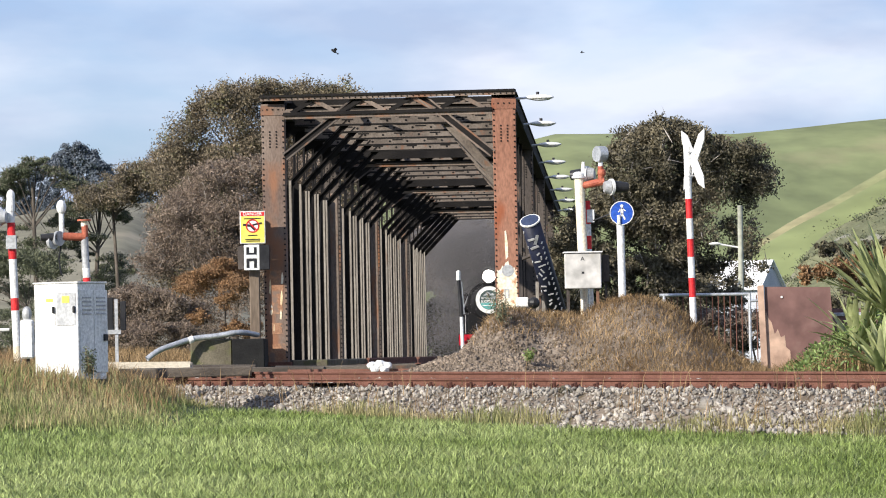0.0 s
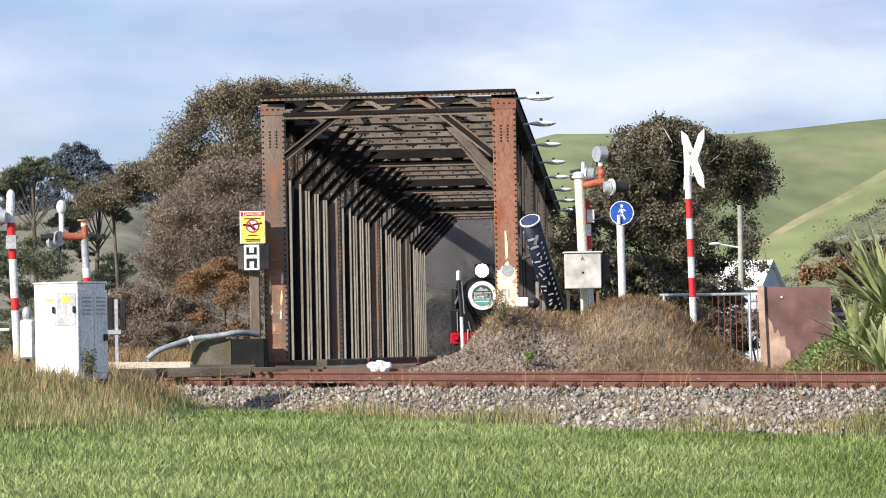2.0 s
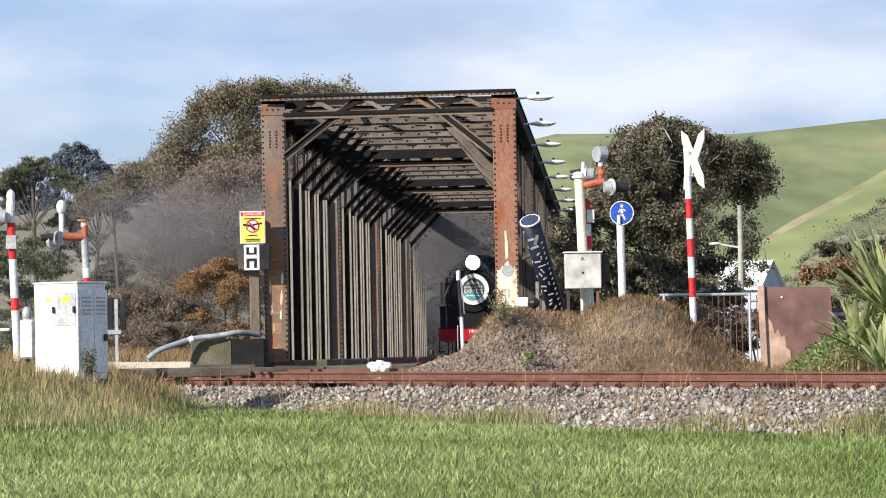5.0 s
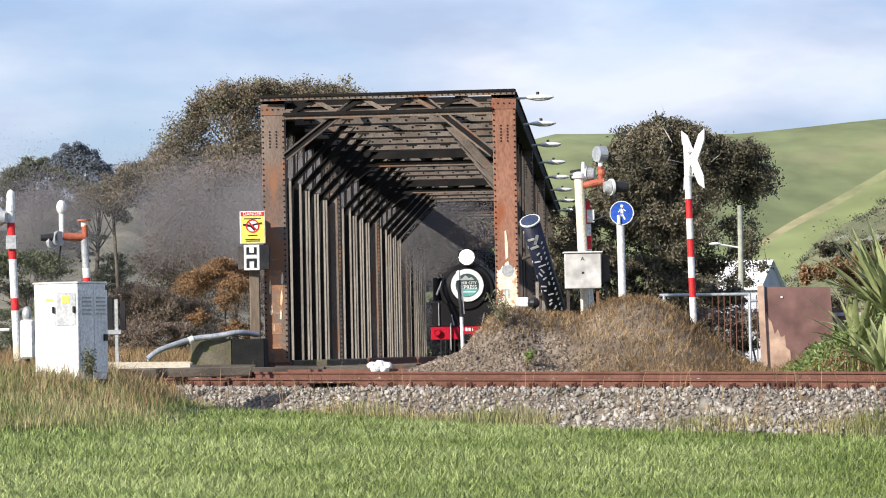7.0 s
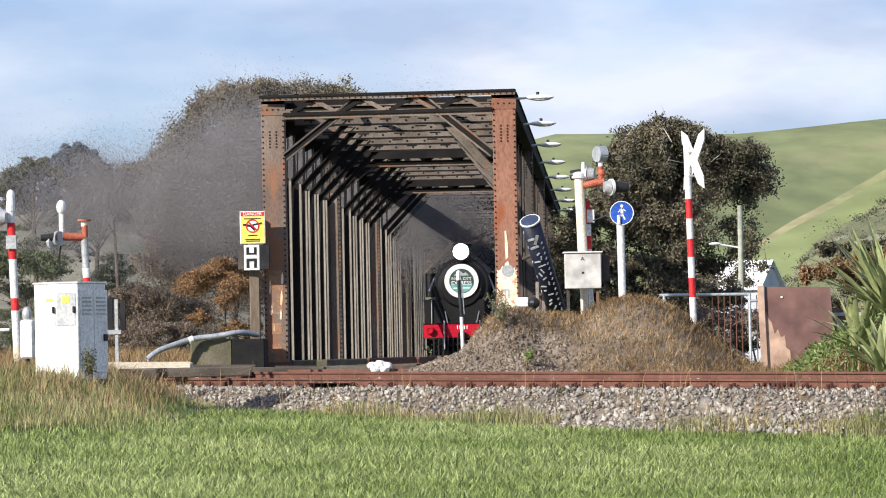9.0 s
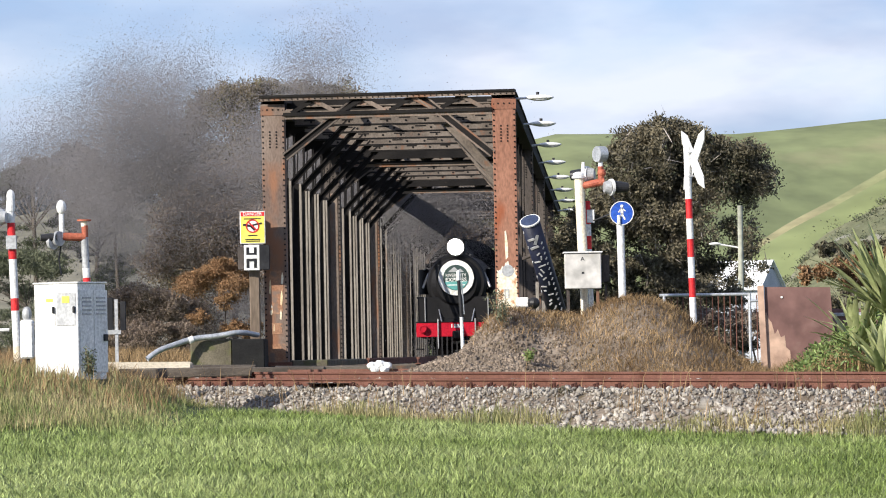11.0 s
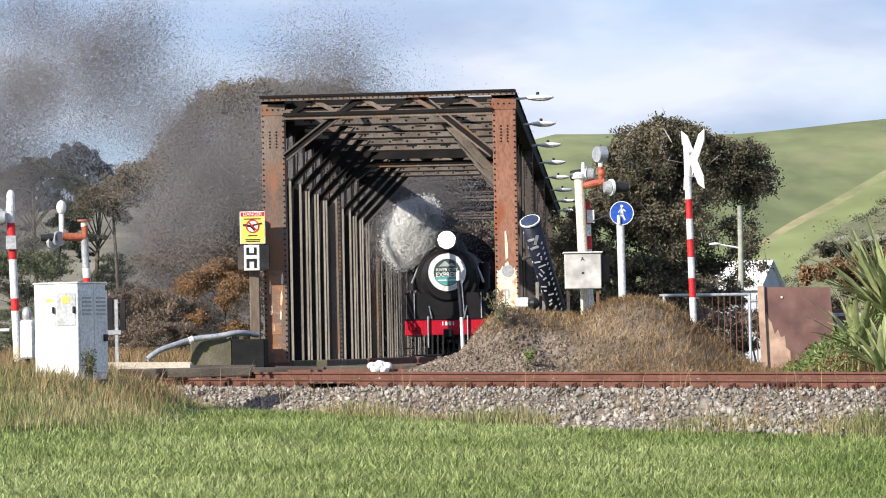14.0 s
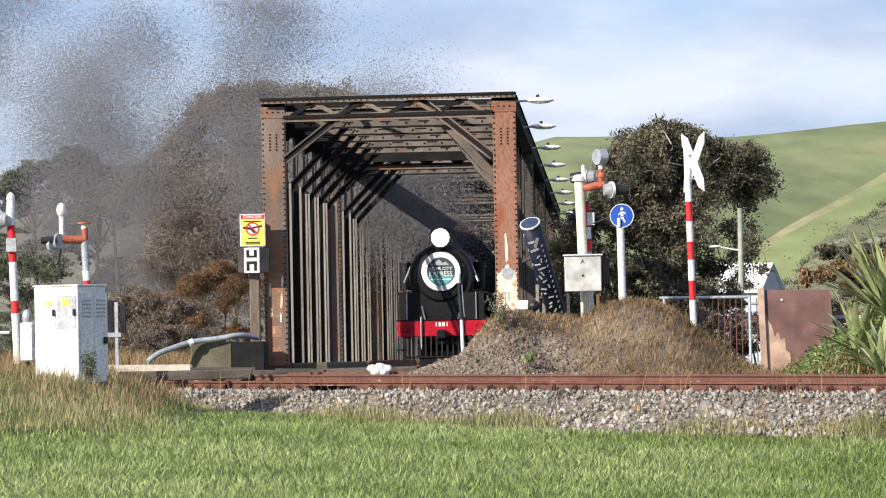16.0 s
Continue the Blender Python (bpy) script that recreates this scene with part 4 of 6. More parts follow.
# ---- bridge fittings ----
def ragged(bm, pts, y, thick=0.006):
    """A thin ragged patch in the x-z plane, facing the viewer."""
    vs = [bm.verts.new((px, y, pz)) for px, pz in pts]
    f = bm.faces.new(vs)
    r = bmesh.ops.extrude_face_region(bm, geom=[f])
    bmesh.ops.translate(bm, verts=[v for v in r["geom"] if isinstance(v, bmesh.types.BMVert)], vec=(0, thick, 0))
    bmesh.ops.recalc_face_normals(bm, faces=bm.faces)
    return bm


def column_patches():
    rng = random.Random(4)
    front = bpy.data.objects["bridge_span"]
    posts = [c for c in front.children if c.name.startswith("end_post")]
    right = posts[1]
    left = posts[0]
    y = SKEW - 0.027
    pts = [(HALF - 0.22, 0.7), (HALF + 0.215, 0.7)]
    pts += [(HALF + 0.215 - 0.43 * k / 14, 2.0 + rng.uniform(-0.16, 0.10)) for k in range(15)]
    part("flaked_patch", ragged(B(), pts, y), PALE_PATCH, right, "pale flaked undercoat patch")
    bm = ragged(B(), [(HALF - 0.02, 2.1), (HALF + 0.03, 2.16), (HALF + 0.035, 2.4), (HALF - 0.005, 2.72), (HALF - 0.035, 2.70), (HALF - 0.03, 2.35)], y)
    part("flaked_patch", bm, PALE_PATCH, right, "pale flaked drip")
    part("overpainted_spot", rod(B(), (HALF + 0.02, y - 0.006, 1.87), (HALF + 0.02, y, 1.87), 0.13, n=14), GREY_METAL, right, "grey overpainted spot")
    bm = B()
    for sx in (-0.05, 0.03):
        box(bm, (HALF + sx - 0.012, y - 0.006, 1.28), (HALF + sx + 0.012, y, 1.48))
    box(bm, (HALF - 0.05, y - 0.005, 1.45), (HALF + 0.03, y, 1.48))
    part("stencil_mark", bm, GREY_METAL, right)
    # rust breaking out low on the other post, and flaked streaks in it
    y = 0.03 - 0.026
    for z0, z1, wide in ((0.02, 0.42, 0.21), (0.62, 0.86, 0.13), (1.05, 1.98, 0.16)):
        n = 9
        pts = [(-HALF + 0.02 - wide + rng.uniform(-0.03, 0.03), z0 + (z1 - z0) * k / n) for k in range(n + 1)]
        pts += [(-HALF + 0.02 + wide + rng.uniform(-0.06, 0.0), z1 - (z1 - z0) * k / n) for k in range(n + 1)]
        part("rust_bloom", ragged(B(), pts, y, 0.004), RUST_BLOOM, left, "orange rust bloom")
    for dx, z, h in ((-0.12, 1.5, 0.3), (-0.1, 1.05, 0.2), (0.12, 1.25, 0.32), (0.1, 0.95, 0.2), (0.14, 1.7, 0.25), (-0.05, 0.7, 0.15)):
        w = rng.uniform(0.012, 0.03)
        pts = [(-HALF + dx - w, z), (-HALF + dx + w * 0.4, z - 0.02), (-HALF + dx + w, z + h * 0.5), (-HALF + dx + w * 0.3, z + h), (-HALF + dx - w * 0.6, z + h * 0.7)]
        part("flaked_streak", ragged(B(), pts, y - 0.004, 0.003), PALE_PATCH, left, "pale flaked streak")


column_patches()


def bridge_lamps():
    """Flat walkway lamps on short arms along the outside of the truss."""
    t = thing("walkway_lamp", "flat white walkway lamp on a short steel arm", "lamp", "walkway lamps along the bridge", BR @ Matrix.Translation((HALF + 0.36, -0.4, 5.54)))
    bm = B()
    ball(bm, (0.40, 0, 0), 0.31, (1, 0.45, 0.20), 16, 8)
    part("lamp_head", bm, WHITE_PAINT, t)
    bm = B()
    ball(bm, (0.42, 0, -0.035), 0.22, (1, 0.5, 0.18), 14, 6)
    part("diffuser", bm, WHITE_GLASS, t)
    part("photocell", rod(B(), (0.36, 0, 0.05), (0.36, 0, 0.12), 0.035, n=8), BLACK_PAINT, t)
    part("arm", rod(B(), (-0.28, 0, -0.03), (0.2, 0, 0.0), 0.025, n=8), GALV, t)
    for k in range(1, 8):
        copy_thing(t, BR @ Matrix.Translation((HALF + 0.3, -3.0 + 10.55 * k, 5.39)))


bridge_lamps()


CHALK = mat("chalky_grey_graffiti_paint", (0.36, 0.36, 0.37), (0.52, 0.52, 0.53), 0.8, 0, 4, 20, 0)
SIGN_GREY = mat("faded_blue_cap", (0.035, 0.05, 0.10), (0.06, 0.08, 0.14), 0.5, 0, 3, 20, 0)


def pipe_with_graffiti():
    a, b = Vector((1.82, 93.2, 2.76)), Vector((2.42, 94.6, 0.75))
    t = thing("service_pipe", "dark blue pipe leaning beside the bridge covered in white graffiti", "pipe")
    smooth(part("pipe", rod(B(), a, b, 0.20, n=20), NAVY, t))
    d = (b - a).normalized()
    part("rim", rod(B(), a - d * 0.05, a - d * 0.02, 0.215, n=20), WHITE_PAINT, t, "chalky white pipe rim")
    part("end_face", rod(B(), a - d * 0.056, a - d * 0.051, 0.19, n=20), SIGN_GREY, t)
    under = Vector((-0.1, -1.0, -0.1)).normalized()
    rng = random.Random(9)

    def stroke(share, turn, along, across, w):
        nrm = Matrix.Rotation(radians(turn), 3, d) @ under
        nrm = (nrm - d * nrm.dot(d)).normalized()
        c = a.lerp(b, share) + nrm * 0.203
        tang = d.cross(nrm).normalized()
        v = d * along + tang * across
        part("graffiti_stroke", beam(B(), c - v, c + v, w, 0.010, up=nrm), CHALK, t)

    stroke(0.13, -10, 0.10, 0.05, 0.06)
    stroke(0.20, 12, 0.03, 0.09, 0.055)
    stroke(0.12, 18, 0.02, 0.08, 0.05)
    for k in range(16):
        q = 0.27 + 0.042 * k + rng.uniform(-0.01, 0.01)
        if rng.random() < 0.6:
            stroke(q, 14 + rng.uniform(-16, 16), rng.uniform(0.0, 0.03), rng.uniform(0.03, 0.085), 0.03)
        else:
            stroke(q, 14 + rng.uniform(-26, 26), rng.uniform(0.03, 0.06), rng.uniform(-0.03, 0.03), 0.03)
    for k in range(15):
        stroke(0.18 + 0.052 * k, -38, 0.022, 0.018, 0.03)
        if k % 3 == 0:
            stroke(0.06 + 0.05 * k, 62, 0.03, 0.01, 0.03)
    for s in (0.3, 0.7):
        p = a.lerp(b, s)
        part("bracket", beam(B(), p, p + Vector((-0.3, 1.5, -0.1)), 0.06, 0.06), STEEL, t)


pipe_with_graffiti()


def abutment():
    t = thing("abutment_block", "low mossy concrete abutment block, its right end coloured dark as shade", "abutment")
    bm = box(B(), (-5.28, 94.6, -0.42), (-4.4, 95.8, 0.36), 0.03)
    part("concrete_block", bm, CONCRETE, t)
    # the block's shaded right face, given as a near-black end piece
    bm = box(B(), (-4.395, 94.4, -0.42), (-3.72, 96.3, 0.35), 0.02)
    part("end_block", bm, SHADE_CONCRETE, t)
    t = thing("cable_duct", "grey bent cable duct rising over the abutment block", "pipe")
    pts = [(-6.15, 93.9, -0.05), (-5.95, 94.0, 0.10), (-5.6, 94.2, 0.24), (-5.2, 94.4, 0.355), (-4.7, 94.5, 0.41), (-4.3, 94.6, 0.47), (-3.9, 95.2, 0.42)]
    cu = bpy.data.curves.new("duct", "CURVE")
    cu.dimensions, cu.bevel_depth, cu.bevel_resolution = "3D", 0.058, 4
    sp = cu.splines.new("BEZIER")
    sp.bezier_points.add(len(pts) - 1)
    for bp, p in zip(sp.bezier_points, pts):
        bp.co = p
        bp.handle_left_type = bp.handle_right_type = "AUTO"
    cu.materials.append(GALV)
    o = new("duct", cu)
    o.parent = t
    part("clamp", rod(B(), (-5.3, 94.35, 0.32), (-5.22, 94.38, 0.35), 0.075, n=14), WHITE_PAINT, t, "white clamp")
    # the stone kerb of the deck inside the span
    k = thing("deck_kerb", "grey concrete deck kerb along the foot of the truss", "kerb")
    m = BR
    bm = B()
    box(bm, (-HALF + 0.3, 0.6, -0.24), (-HALF + 1.05, 76, 0.06), 0.02)
    part("kerb", bm, CONCRETE, k).matrix_basis = m
    # timbers left lying at the end of the near rails
    rng = random.Random(3)
    for x0, y0, L, z, w, mt, lab in ((-6.9, 88.4, 2.0, -0.17, 0.16, PALE_WOOD, "bleached split timber lying by the line"), (-6.3, 87.6, 2.6, -0.29, 0.2, SLEEPER_WOOD, "dark old sleeper lying by the line"), (-4.6, 88.9, 2.3, -0.26, 0.2, SLEEPER_WOOD, "dark old sleeper lying by the line"), (-5.6, 89.6, 1.9, -0.22, 0.18, SLEEPER_WOOD, "dark old sleeper lying by the line"), (-3.4, 91.2, 2.0, -0.25, 0.2, SLEEPER_WOOD, "dark old sleeper lying by the line")):
        p = thing("old_timber", lab, "timber", "timbers lying by the line")
        bm = box(B(), (0, -0.12, -0.13), (L, 0.12, 0.06), 0.025)
        for v in bm.verts:
            v.co += Vector((rng.uniform(-.02, .02), rng.uniform(-.02, .02), rng.uniform(-.012, .012)))
        part("baulk", bm, mt, p)
        p.matrix_basis = Matrix.Translation((x0, y0, z)) @ Matrix.Rotation(radians(rng.uniform(-6, 4)), 4, "Z") @ Matrix.Rotation(radians(rng.uniform(-0.5, 1.0)), 4, "Y")
    p = thing("spare_rail", "rusted spare rail lying behind the track", "rail")
    bm = B()
    beam(bm, (-4.0, 89.6, -0.27), (-0.3, 86.2, -0.30), 0.07, 0.05)
    beam(bm, (-4.0, 89.6, -0.33), (-0.3, 86.2, -0.36), 0.13, 0.05)
    part("rail", bm, RAIL_RUST, p)
    # whitewashed stones
    for k, (x, z, r) in enumerate(((-1.36, -0.19, 0.10), (-1.21, -0.17, 0.115), (-1.07, -0.19, 0.10), (-1.30, -0.26, 0.09), (-1.12, -0.27, 0.09))):
        bm = B()
        bmesh.ops.create_icosphere(bm, subdivisions=2, radius=r)
        rr = random.Random(k)
        for v in bm.verts:
            v.co *= rr.uniform(0.85, 1.12)
            v.co.z *= 0.8
        o = part("painted_stone", bm, WHITE_PAINT, None)
        o.location = (x, 86.6 - 0.06 * (k // 3), z)
        tagged(o, "small whitewashed stone heaped beside the track", "stone", "whitewashed stones")


abutment()


# ---- signs ----
def text_part(name, words, size, m, material, parent, spacing=1.0):
    cu = bpy.data.curves.new(name, "FONT")
    cu.body, cu.size, cu.align_x, cu.align_y = words, size, "CENTER", "CENTER"
    cu.extrude, cu.space_character = 0.002, spacing
    cu.offset = size * 0.012
    cu.materials.append(material)
    o = new(name, cu)
    o.parent = parent
    o.matrix_basis = m
    return o


FACE = Matrix.Rotation(radians(90), 4, "X")


def danger_sign():
    t = thing("danger_sign", "yellow warning sign with a red header beside the bridge", "sign", m=Matrix.Translation((-4.05, 96.1, 2.73)))
    part("board", box(B(), (-0.27, 0, -0.345), (0.27, 0.015, 0.345), 0.006), WHITE_PAINT, t)
    part("yellow_field", box(B(), (-0.25, -0.005, -0.325), (0.25, 0.0, 0.235)), YELLOW, t)
    part("red_header", box(B(), (-0.25, -0.006, 0.24), (0.25, 0.0, 0.33)), RED_PAINT, t)
    text_part("header_text", "DANGER", 0.10, Matrix.Translation((0, -0.009, 0.285)) @ FACE, WHITE_PAINT, t)
    bm = B()
    for w, z in ((0.36, 0.185), (0.2, -0.17), (0.32, -0.255), (0.3, -0.29)):
        box(bm, (-w / 2, -0.009, z - 0.012), (w / 2, -0.005, z + 0.012))
    part("small_print", bm, BLACK_PAINT, t)
    bm = B()
    n = 28
    for k in range(n):
        a0, a1 = 2 * math.pi * k / n, 2 * math.pi * (k + 1) / n
        beam(bm, (0.13 * math.cos(a0), -0.012, 0.03 + 0.13 * math.sin(a0)), (0.13 * math.cos(a1), -0.012, 0.03 + 0.13 * math.sin(a1)), 0.028, 0.006, up=(0, 1, 0))
    beam(bm, (-0.09, -0.013, 0.12), (0.09, -0.013, -0.06), 0.028, 0.006, up=(0, 1, 0))
    part("prohibition_ring", bm, RED_PAINT, t)
    part("ring_ground", rod(B(), (0, -0.007, 0.03), (0, -0.004, 0.03), 0.12, n=24), WHITE_PAINT, t)
    bm = B()
    beam(bm, (-0.2, -0.011, 0.06), (0.03, -0.011, 0.02), 0.05, 0.005, up=(0, 1, 0))
    beam(bm, (0.0, -0.011, 0.05), (0.2, -0.011, 0.09), 0.035, 0.005, up=(0, 1, 0))
    beam(bm, (-0.03, -0.011, 0.03), (0.05, -0.011, -0.06), 0.05, 0.005, up=(0, 1, 0))
    part("pictogram", bm, BLACK_PAINT, t)

    t = thing("letter_board", "white board with black letter shapes under the warning sign", "sign", m=Matrix.Translation((-4.02, 96.12, 2.09)))
    part("board", box(B(), (-0.21, 0, -0.27), (0.12, 0.02, 0.27), 0.006), WHITE_PAINT, t)
    part("dark_edge", box(B(), (0.123, -0.03, -0.265), (0.33, 0.12, 0.265), 0.01), BLACK_PAINT, t)
    part("side_plate", box(B(), (-0.34, 0.0, -0.25), (-0.215, 0.06, 0.24), 0.006), STEEL, t)
    bm = B()
    for x in (-0.13, 0.03):
        box(bm, (x - 0.03, -0.007, -0.22), (x + 0.03, 0, -0.02))
        box(bm, (x - 0.03, -0.007, 0.06), (x + 0.03, 0, 0.22))
    box(bm, (-0.1, -0.006, 0.06), (0.0, 0, 0.10))
    box(bm, (-0.1, -0.006, -0.08), (0.0, 0, -0.02))
    part("letter_mark", bm, BLACK_PAINT, t)

    t = thing("timber_post", "brown weathered timber post carrying the warning sign", "post")
    part("post", box(B(), (-4.12, 96.35, -0.45), (-3.90, 96.52, 3.0), 0.02), POST_TIMBER, t)


danger_sign()


def pedestrian_sign():
    t = thing("pedestrian_sign", "round blue sign with a white walking figure on a white post", "sign", m=Matrix.Translation((3.565, 90, 0)))
    part("disc", rod(B(), (0, 0, 2.845), (0, 0.02, 2.845), 0.235, n=40), SIGN_BLUE, t)
    bm = B()
    n = 40
    for k in range(n):
        a0, a1 = 2 * math.pi * k / n, 2 * math.pi * (k + 1) / n
        beam(bm, (0.232 * math.cos(a0), -0.004, 2.845 + 0.232 * math.sin(a0)), (0.232 * math.cos(a1), -0.004, 2.845 + 0.232 * math.sin(a1)), 0.016, 0.006, up=(0, 1, 0))
    part("rim", bm, WHITE_PAINT, t)
    bm = B()
    up = (0, 1, 0)
    rod(bm, (0.005, -0.008, 2.985), (0.005, -0.003, 2.985), 0.03, n=12)
    beam(bm, (0.0, -0.006, 2.95), (0.005, -0.006, 2.83), 0.055, 0.006, up)
    beam(bm, (0.005, -0.006, 2.84), (-0.05, -0.006, 2.70), 0.032, 0.006, up)
    beam(bm, (0.0, -0.006, 2.84), (0.065, -0.006, 2.71), 0.032, 0.006, up)
    beam(bm, (-0.01, -0.006, 2.94), (-0.065, -0.006, 2.86), 0.022, 0.006, up)
    beam(bm, (0.01, -0.006, 2.94), (0.075, -0.006, 2.88), 0.022, 0.006, up)
    part("walking_symbol", bm, WHITE_PAINT, t)
    part("post", rod(B(), (0.0, 0.06, -0.4), (-0.03, 0.06, 2.62), 0.075, n=14), WHITE_PAINT, t)
    part("finial", rod(B(), (-0.06, -0.02, 2.62), (-0.06, -0.02, 2.80), 0.035, n=10), WHITE_PAINT, t)


pedestrian_sign()


def banded_post(t, base, top, r, bands):
    """A post of painted lengths; bands: heights as shares and the paint."""
    base, top = Vector(base), Vector(top)
    for a, b, m in bands:
        nm = {RED_PAINT: "red_band", WHITE_PAINT: "white_band", CREAM_PAINT: "cream_band"}.get(m, "dark_band")
        part(nm, rod(B(), base.lerp(top, a), base.lerp(top, b), r, n=14), m, t)


def crossbuck():
    t = thing("crossbuck_sign", "white crossed-board railway sign on a red and white banded post", "sign")
    x, y, z0, z1 = 4.98, 91.0, -0.5, 4.2
    marks = [z0, 1.18, 1.57, 1.99, 2.354, 2.763, 3.161, z1]
    banded_post(t, (x + 0.045, y, z0), (x - 0.045, y, z1), 0.068, [((a - z0) / (z1 - z0), (b - z0) / (z1 - z0), RED_PAINT if k % 2 else WHITE_PAINT) for k, (a, b) in enumerate(zip(marks, marks[1:]))])
    turn = Matrix.Translation((x + 0.06, y - 0.1, 3.95)) @ Matrix.Rotation(radians(-63), 4, "Z")
    for k, s in enumerate((1, -1)):
        bm = B()
        L, w = 0.74, 0.125
        pts = [(-L, 0), (-L + 0.22, w), (L - 0.22, w), (L, 0), (L - 0.22, -w), (-L + 0.22, -w)]
        vs = [bm.verts.new((px, 0.03 * k, pz)) for px, pz in pts]
        f = bm.faces.new(vs)
        r = bmesh.ops.extrude_face_region(bm, geom=[f])
        bmesh.ops.translate(bm, verts=[v for v in r["geom"] if isinstance(v, bmesh.types.BMVert)], vec=(0, 0.02, 0))
        bmesh.ops.recalc_face_normals(bm, faces=bm.faces)
        o = part("cross_board", bm, WHITE_PAINT, t)
        o.matrix_basis = turn @ Matrix.Rotation(radians(54 * s), 4, "Y")
    for z in (3.62, 4.1):
        part("clamp", box(B(), (x - 0.03, y - 0.09, z - 0.012), (x + 0.18, y - 0.07, z + 0.012)), GREY_METAL, t, "grey clamp band")


crossbuck()


# ---- crossing signals ----
def lamp_unit(t, p, flip=1):
    """A round crossing lamp: backing disc, hood and case."""
    p = Vector(p)
    part("backing_disc", rod(B(), p, p + Vector((0.05 * flip, 0.02, 0)), 0.17, n=22), WHITE_PAINT, t)
    bm = B()
    rod(bm, p + Vector((0.05 * flip, 0.02, 0.01)), p + Vector((0.36 * flip, 0.10, -0.01)), 0.13, 0.10, n=16)
    part("hood", bm, BLACK_PAINT, t)
    part("lamp_case", rod(B(), p - Vector((0.12 * flip, 0.03, 0)), p, 0.11, 0.15, n=16), GREY_METAL, t)


def signal_right():
    t = thing("crossing_signal", "cream crossing signal mast with bell, lamps and red bracket", "railway signal")
    y = 92.0
    part("mast", rod(B(), (2.83, y, 1.9), (2.78, y, 3.62), 0.10, n=16), CREAM_PAINT, t)
    part("mast_foot", rod(B(), (2.86, y, -0.6), (2.83, y, 1.9), 0.08, n=14), CREAM_PAINT, t)
    bm = B()
    rod(bm, (2.77, y, 3.62), (2.77, y, 3.66), 0.14, n=16)
    ball(bm, (2.77, y, 3.69), 0.12, (1, 1, 0.55))
    part("cap", bm, WHITE_PAINT, t)
    part("finial", rod(B(), (2.87, y, 3.68), (2.87, y, 3.95), 0.055, 0.03, n=10), WHITE_PAINT, t)
    banded_post(t, (3.0, y + 0.2, 0), (2.95, y + 0.2, 3.4), 0.05, [(0.0, 0.64, WHITE_PAINT), (0.64, 0.72, RED_PAINT), (0.72, 0.79, WHITE_PAINT), (0.79, 0.93, RED_PAINT)])
    part("plate", box(B(), (2.93, y + 0.1, 2.72), (3.08, y + 0.14, 2.98), 0.004), WHITE_PAINT, t)
    bm = B()
    rod(bm, (2.82, y, 3.46), (3.3, y - 0.1, 3.55), 0.075, n=12)
    rod(bm, (3.22, y - 0.1, 3.5), (3.22, y - 0.1, 3.85), 0.06, n=12)
    ball(bm, (3.24, y - 0.1, 3.72), 0.09)
    part("bracket", bm, RED_OXIDE, t, "red-oxide cast bracket")
    bm = B()
    rod(bm, (3.14, y - 0.15, 4.1), (3.30, y - 0.05, 4.1), 0.16, n=22)
    part("bell", bm, GALV, t, "bright round bell gong")
    part("bell_stem", rod(B(), (3.22, y - 0.1, 3.85), (3.22, y - 0.1, 4.1), 0.05, n=10), WHITE_PAINT, t)
    lamp_unit(t, (3.40, y - 0.2, 3.42))
    lamp_unit(t, (2.98, y + 0.1, 3.70), -1)
    bm = B()
    pts = [(3.42, y - 0.2, 3.28), (3.5, y - 0.2, 3.12), (3.46, y - 0.2, 2.9), (3.05, y, 2.75)]
    for a, b in zip(pts, pts[1:]):
        rod(bm, a, b, 0.018, n=6)
    part("cable", bm, BLACK_PAINT, t)
    t = thing("equipment_case", "weathered white equipment case lettered A on steel legs", "equipment case", m=Matrix.Translation((2.83, 91.4, 1.36)))
    bm = box(B(), (-0.36, 0, 0), (0.38, 0.4, 0.72), 0.015)
    part("case", bm, DULL_WHITE, t)
    part("roof", box(B(), (-0.39, -0.04, 0.722), (0.41, 0.44, 0.75), 0.006), WHITE_PAINT, t)
    text_part("letter", "A", 0.11, Matrix.Translation((0.0, -0.004, 0.60)) @ FACE, BLACK_PAINT, t)
    bm = B()
    box(bm, (-0.02, -0.006, 0.3), (0.03, 0, 0.34))
    part("lock", bm, BLACK_PAINT, t)
    for sx in (-0.3, 0.3):
        part("leg", box(B(), (sx - 0.03, 0.1, -1.76), (sx + 0.03, 0.2, 0)), STEEL, t)
    t = thing("junction_box", "dark junction box on a post beside the white case", "junction box", m=Matrix.Translation((3.28, 91.6, 1.5)))
    part("box", box(B(), (-0.04, 0, 0), (0.1, 0.2, 0.55), 0.01), STEEL, t)
    part("post", box(B(), (0.0, 0.08, -1.9), (0.05, 0.12, 0)), STEEL, t)
    t = thing("point_lever", "small white and black ground fitting beside the bridge end", "ground fitting", m=Matrix.Translation((1.62, 92.6, 1.02)))
    part("white_plate", box(B(), (-0.12, 0, -0.02), (0.14, 0.1, 0.18), 0.02), WHITE_PAINT, t)
    bm = B()
    ball(bm, (0.24, 0, 0.06), 0.12, (1.1, 1, 1), 10, 8)
    part("black_valve", bm, BLACK_PAINT, t)
    part("stand", box(B(), (-0.05, 0.02, -1.5), (0.08, 0.08, 0)), CONCRETE, t)
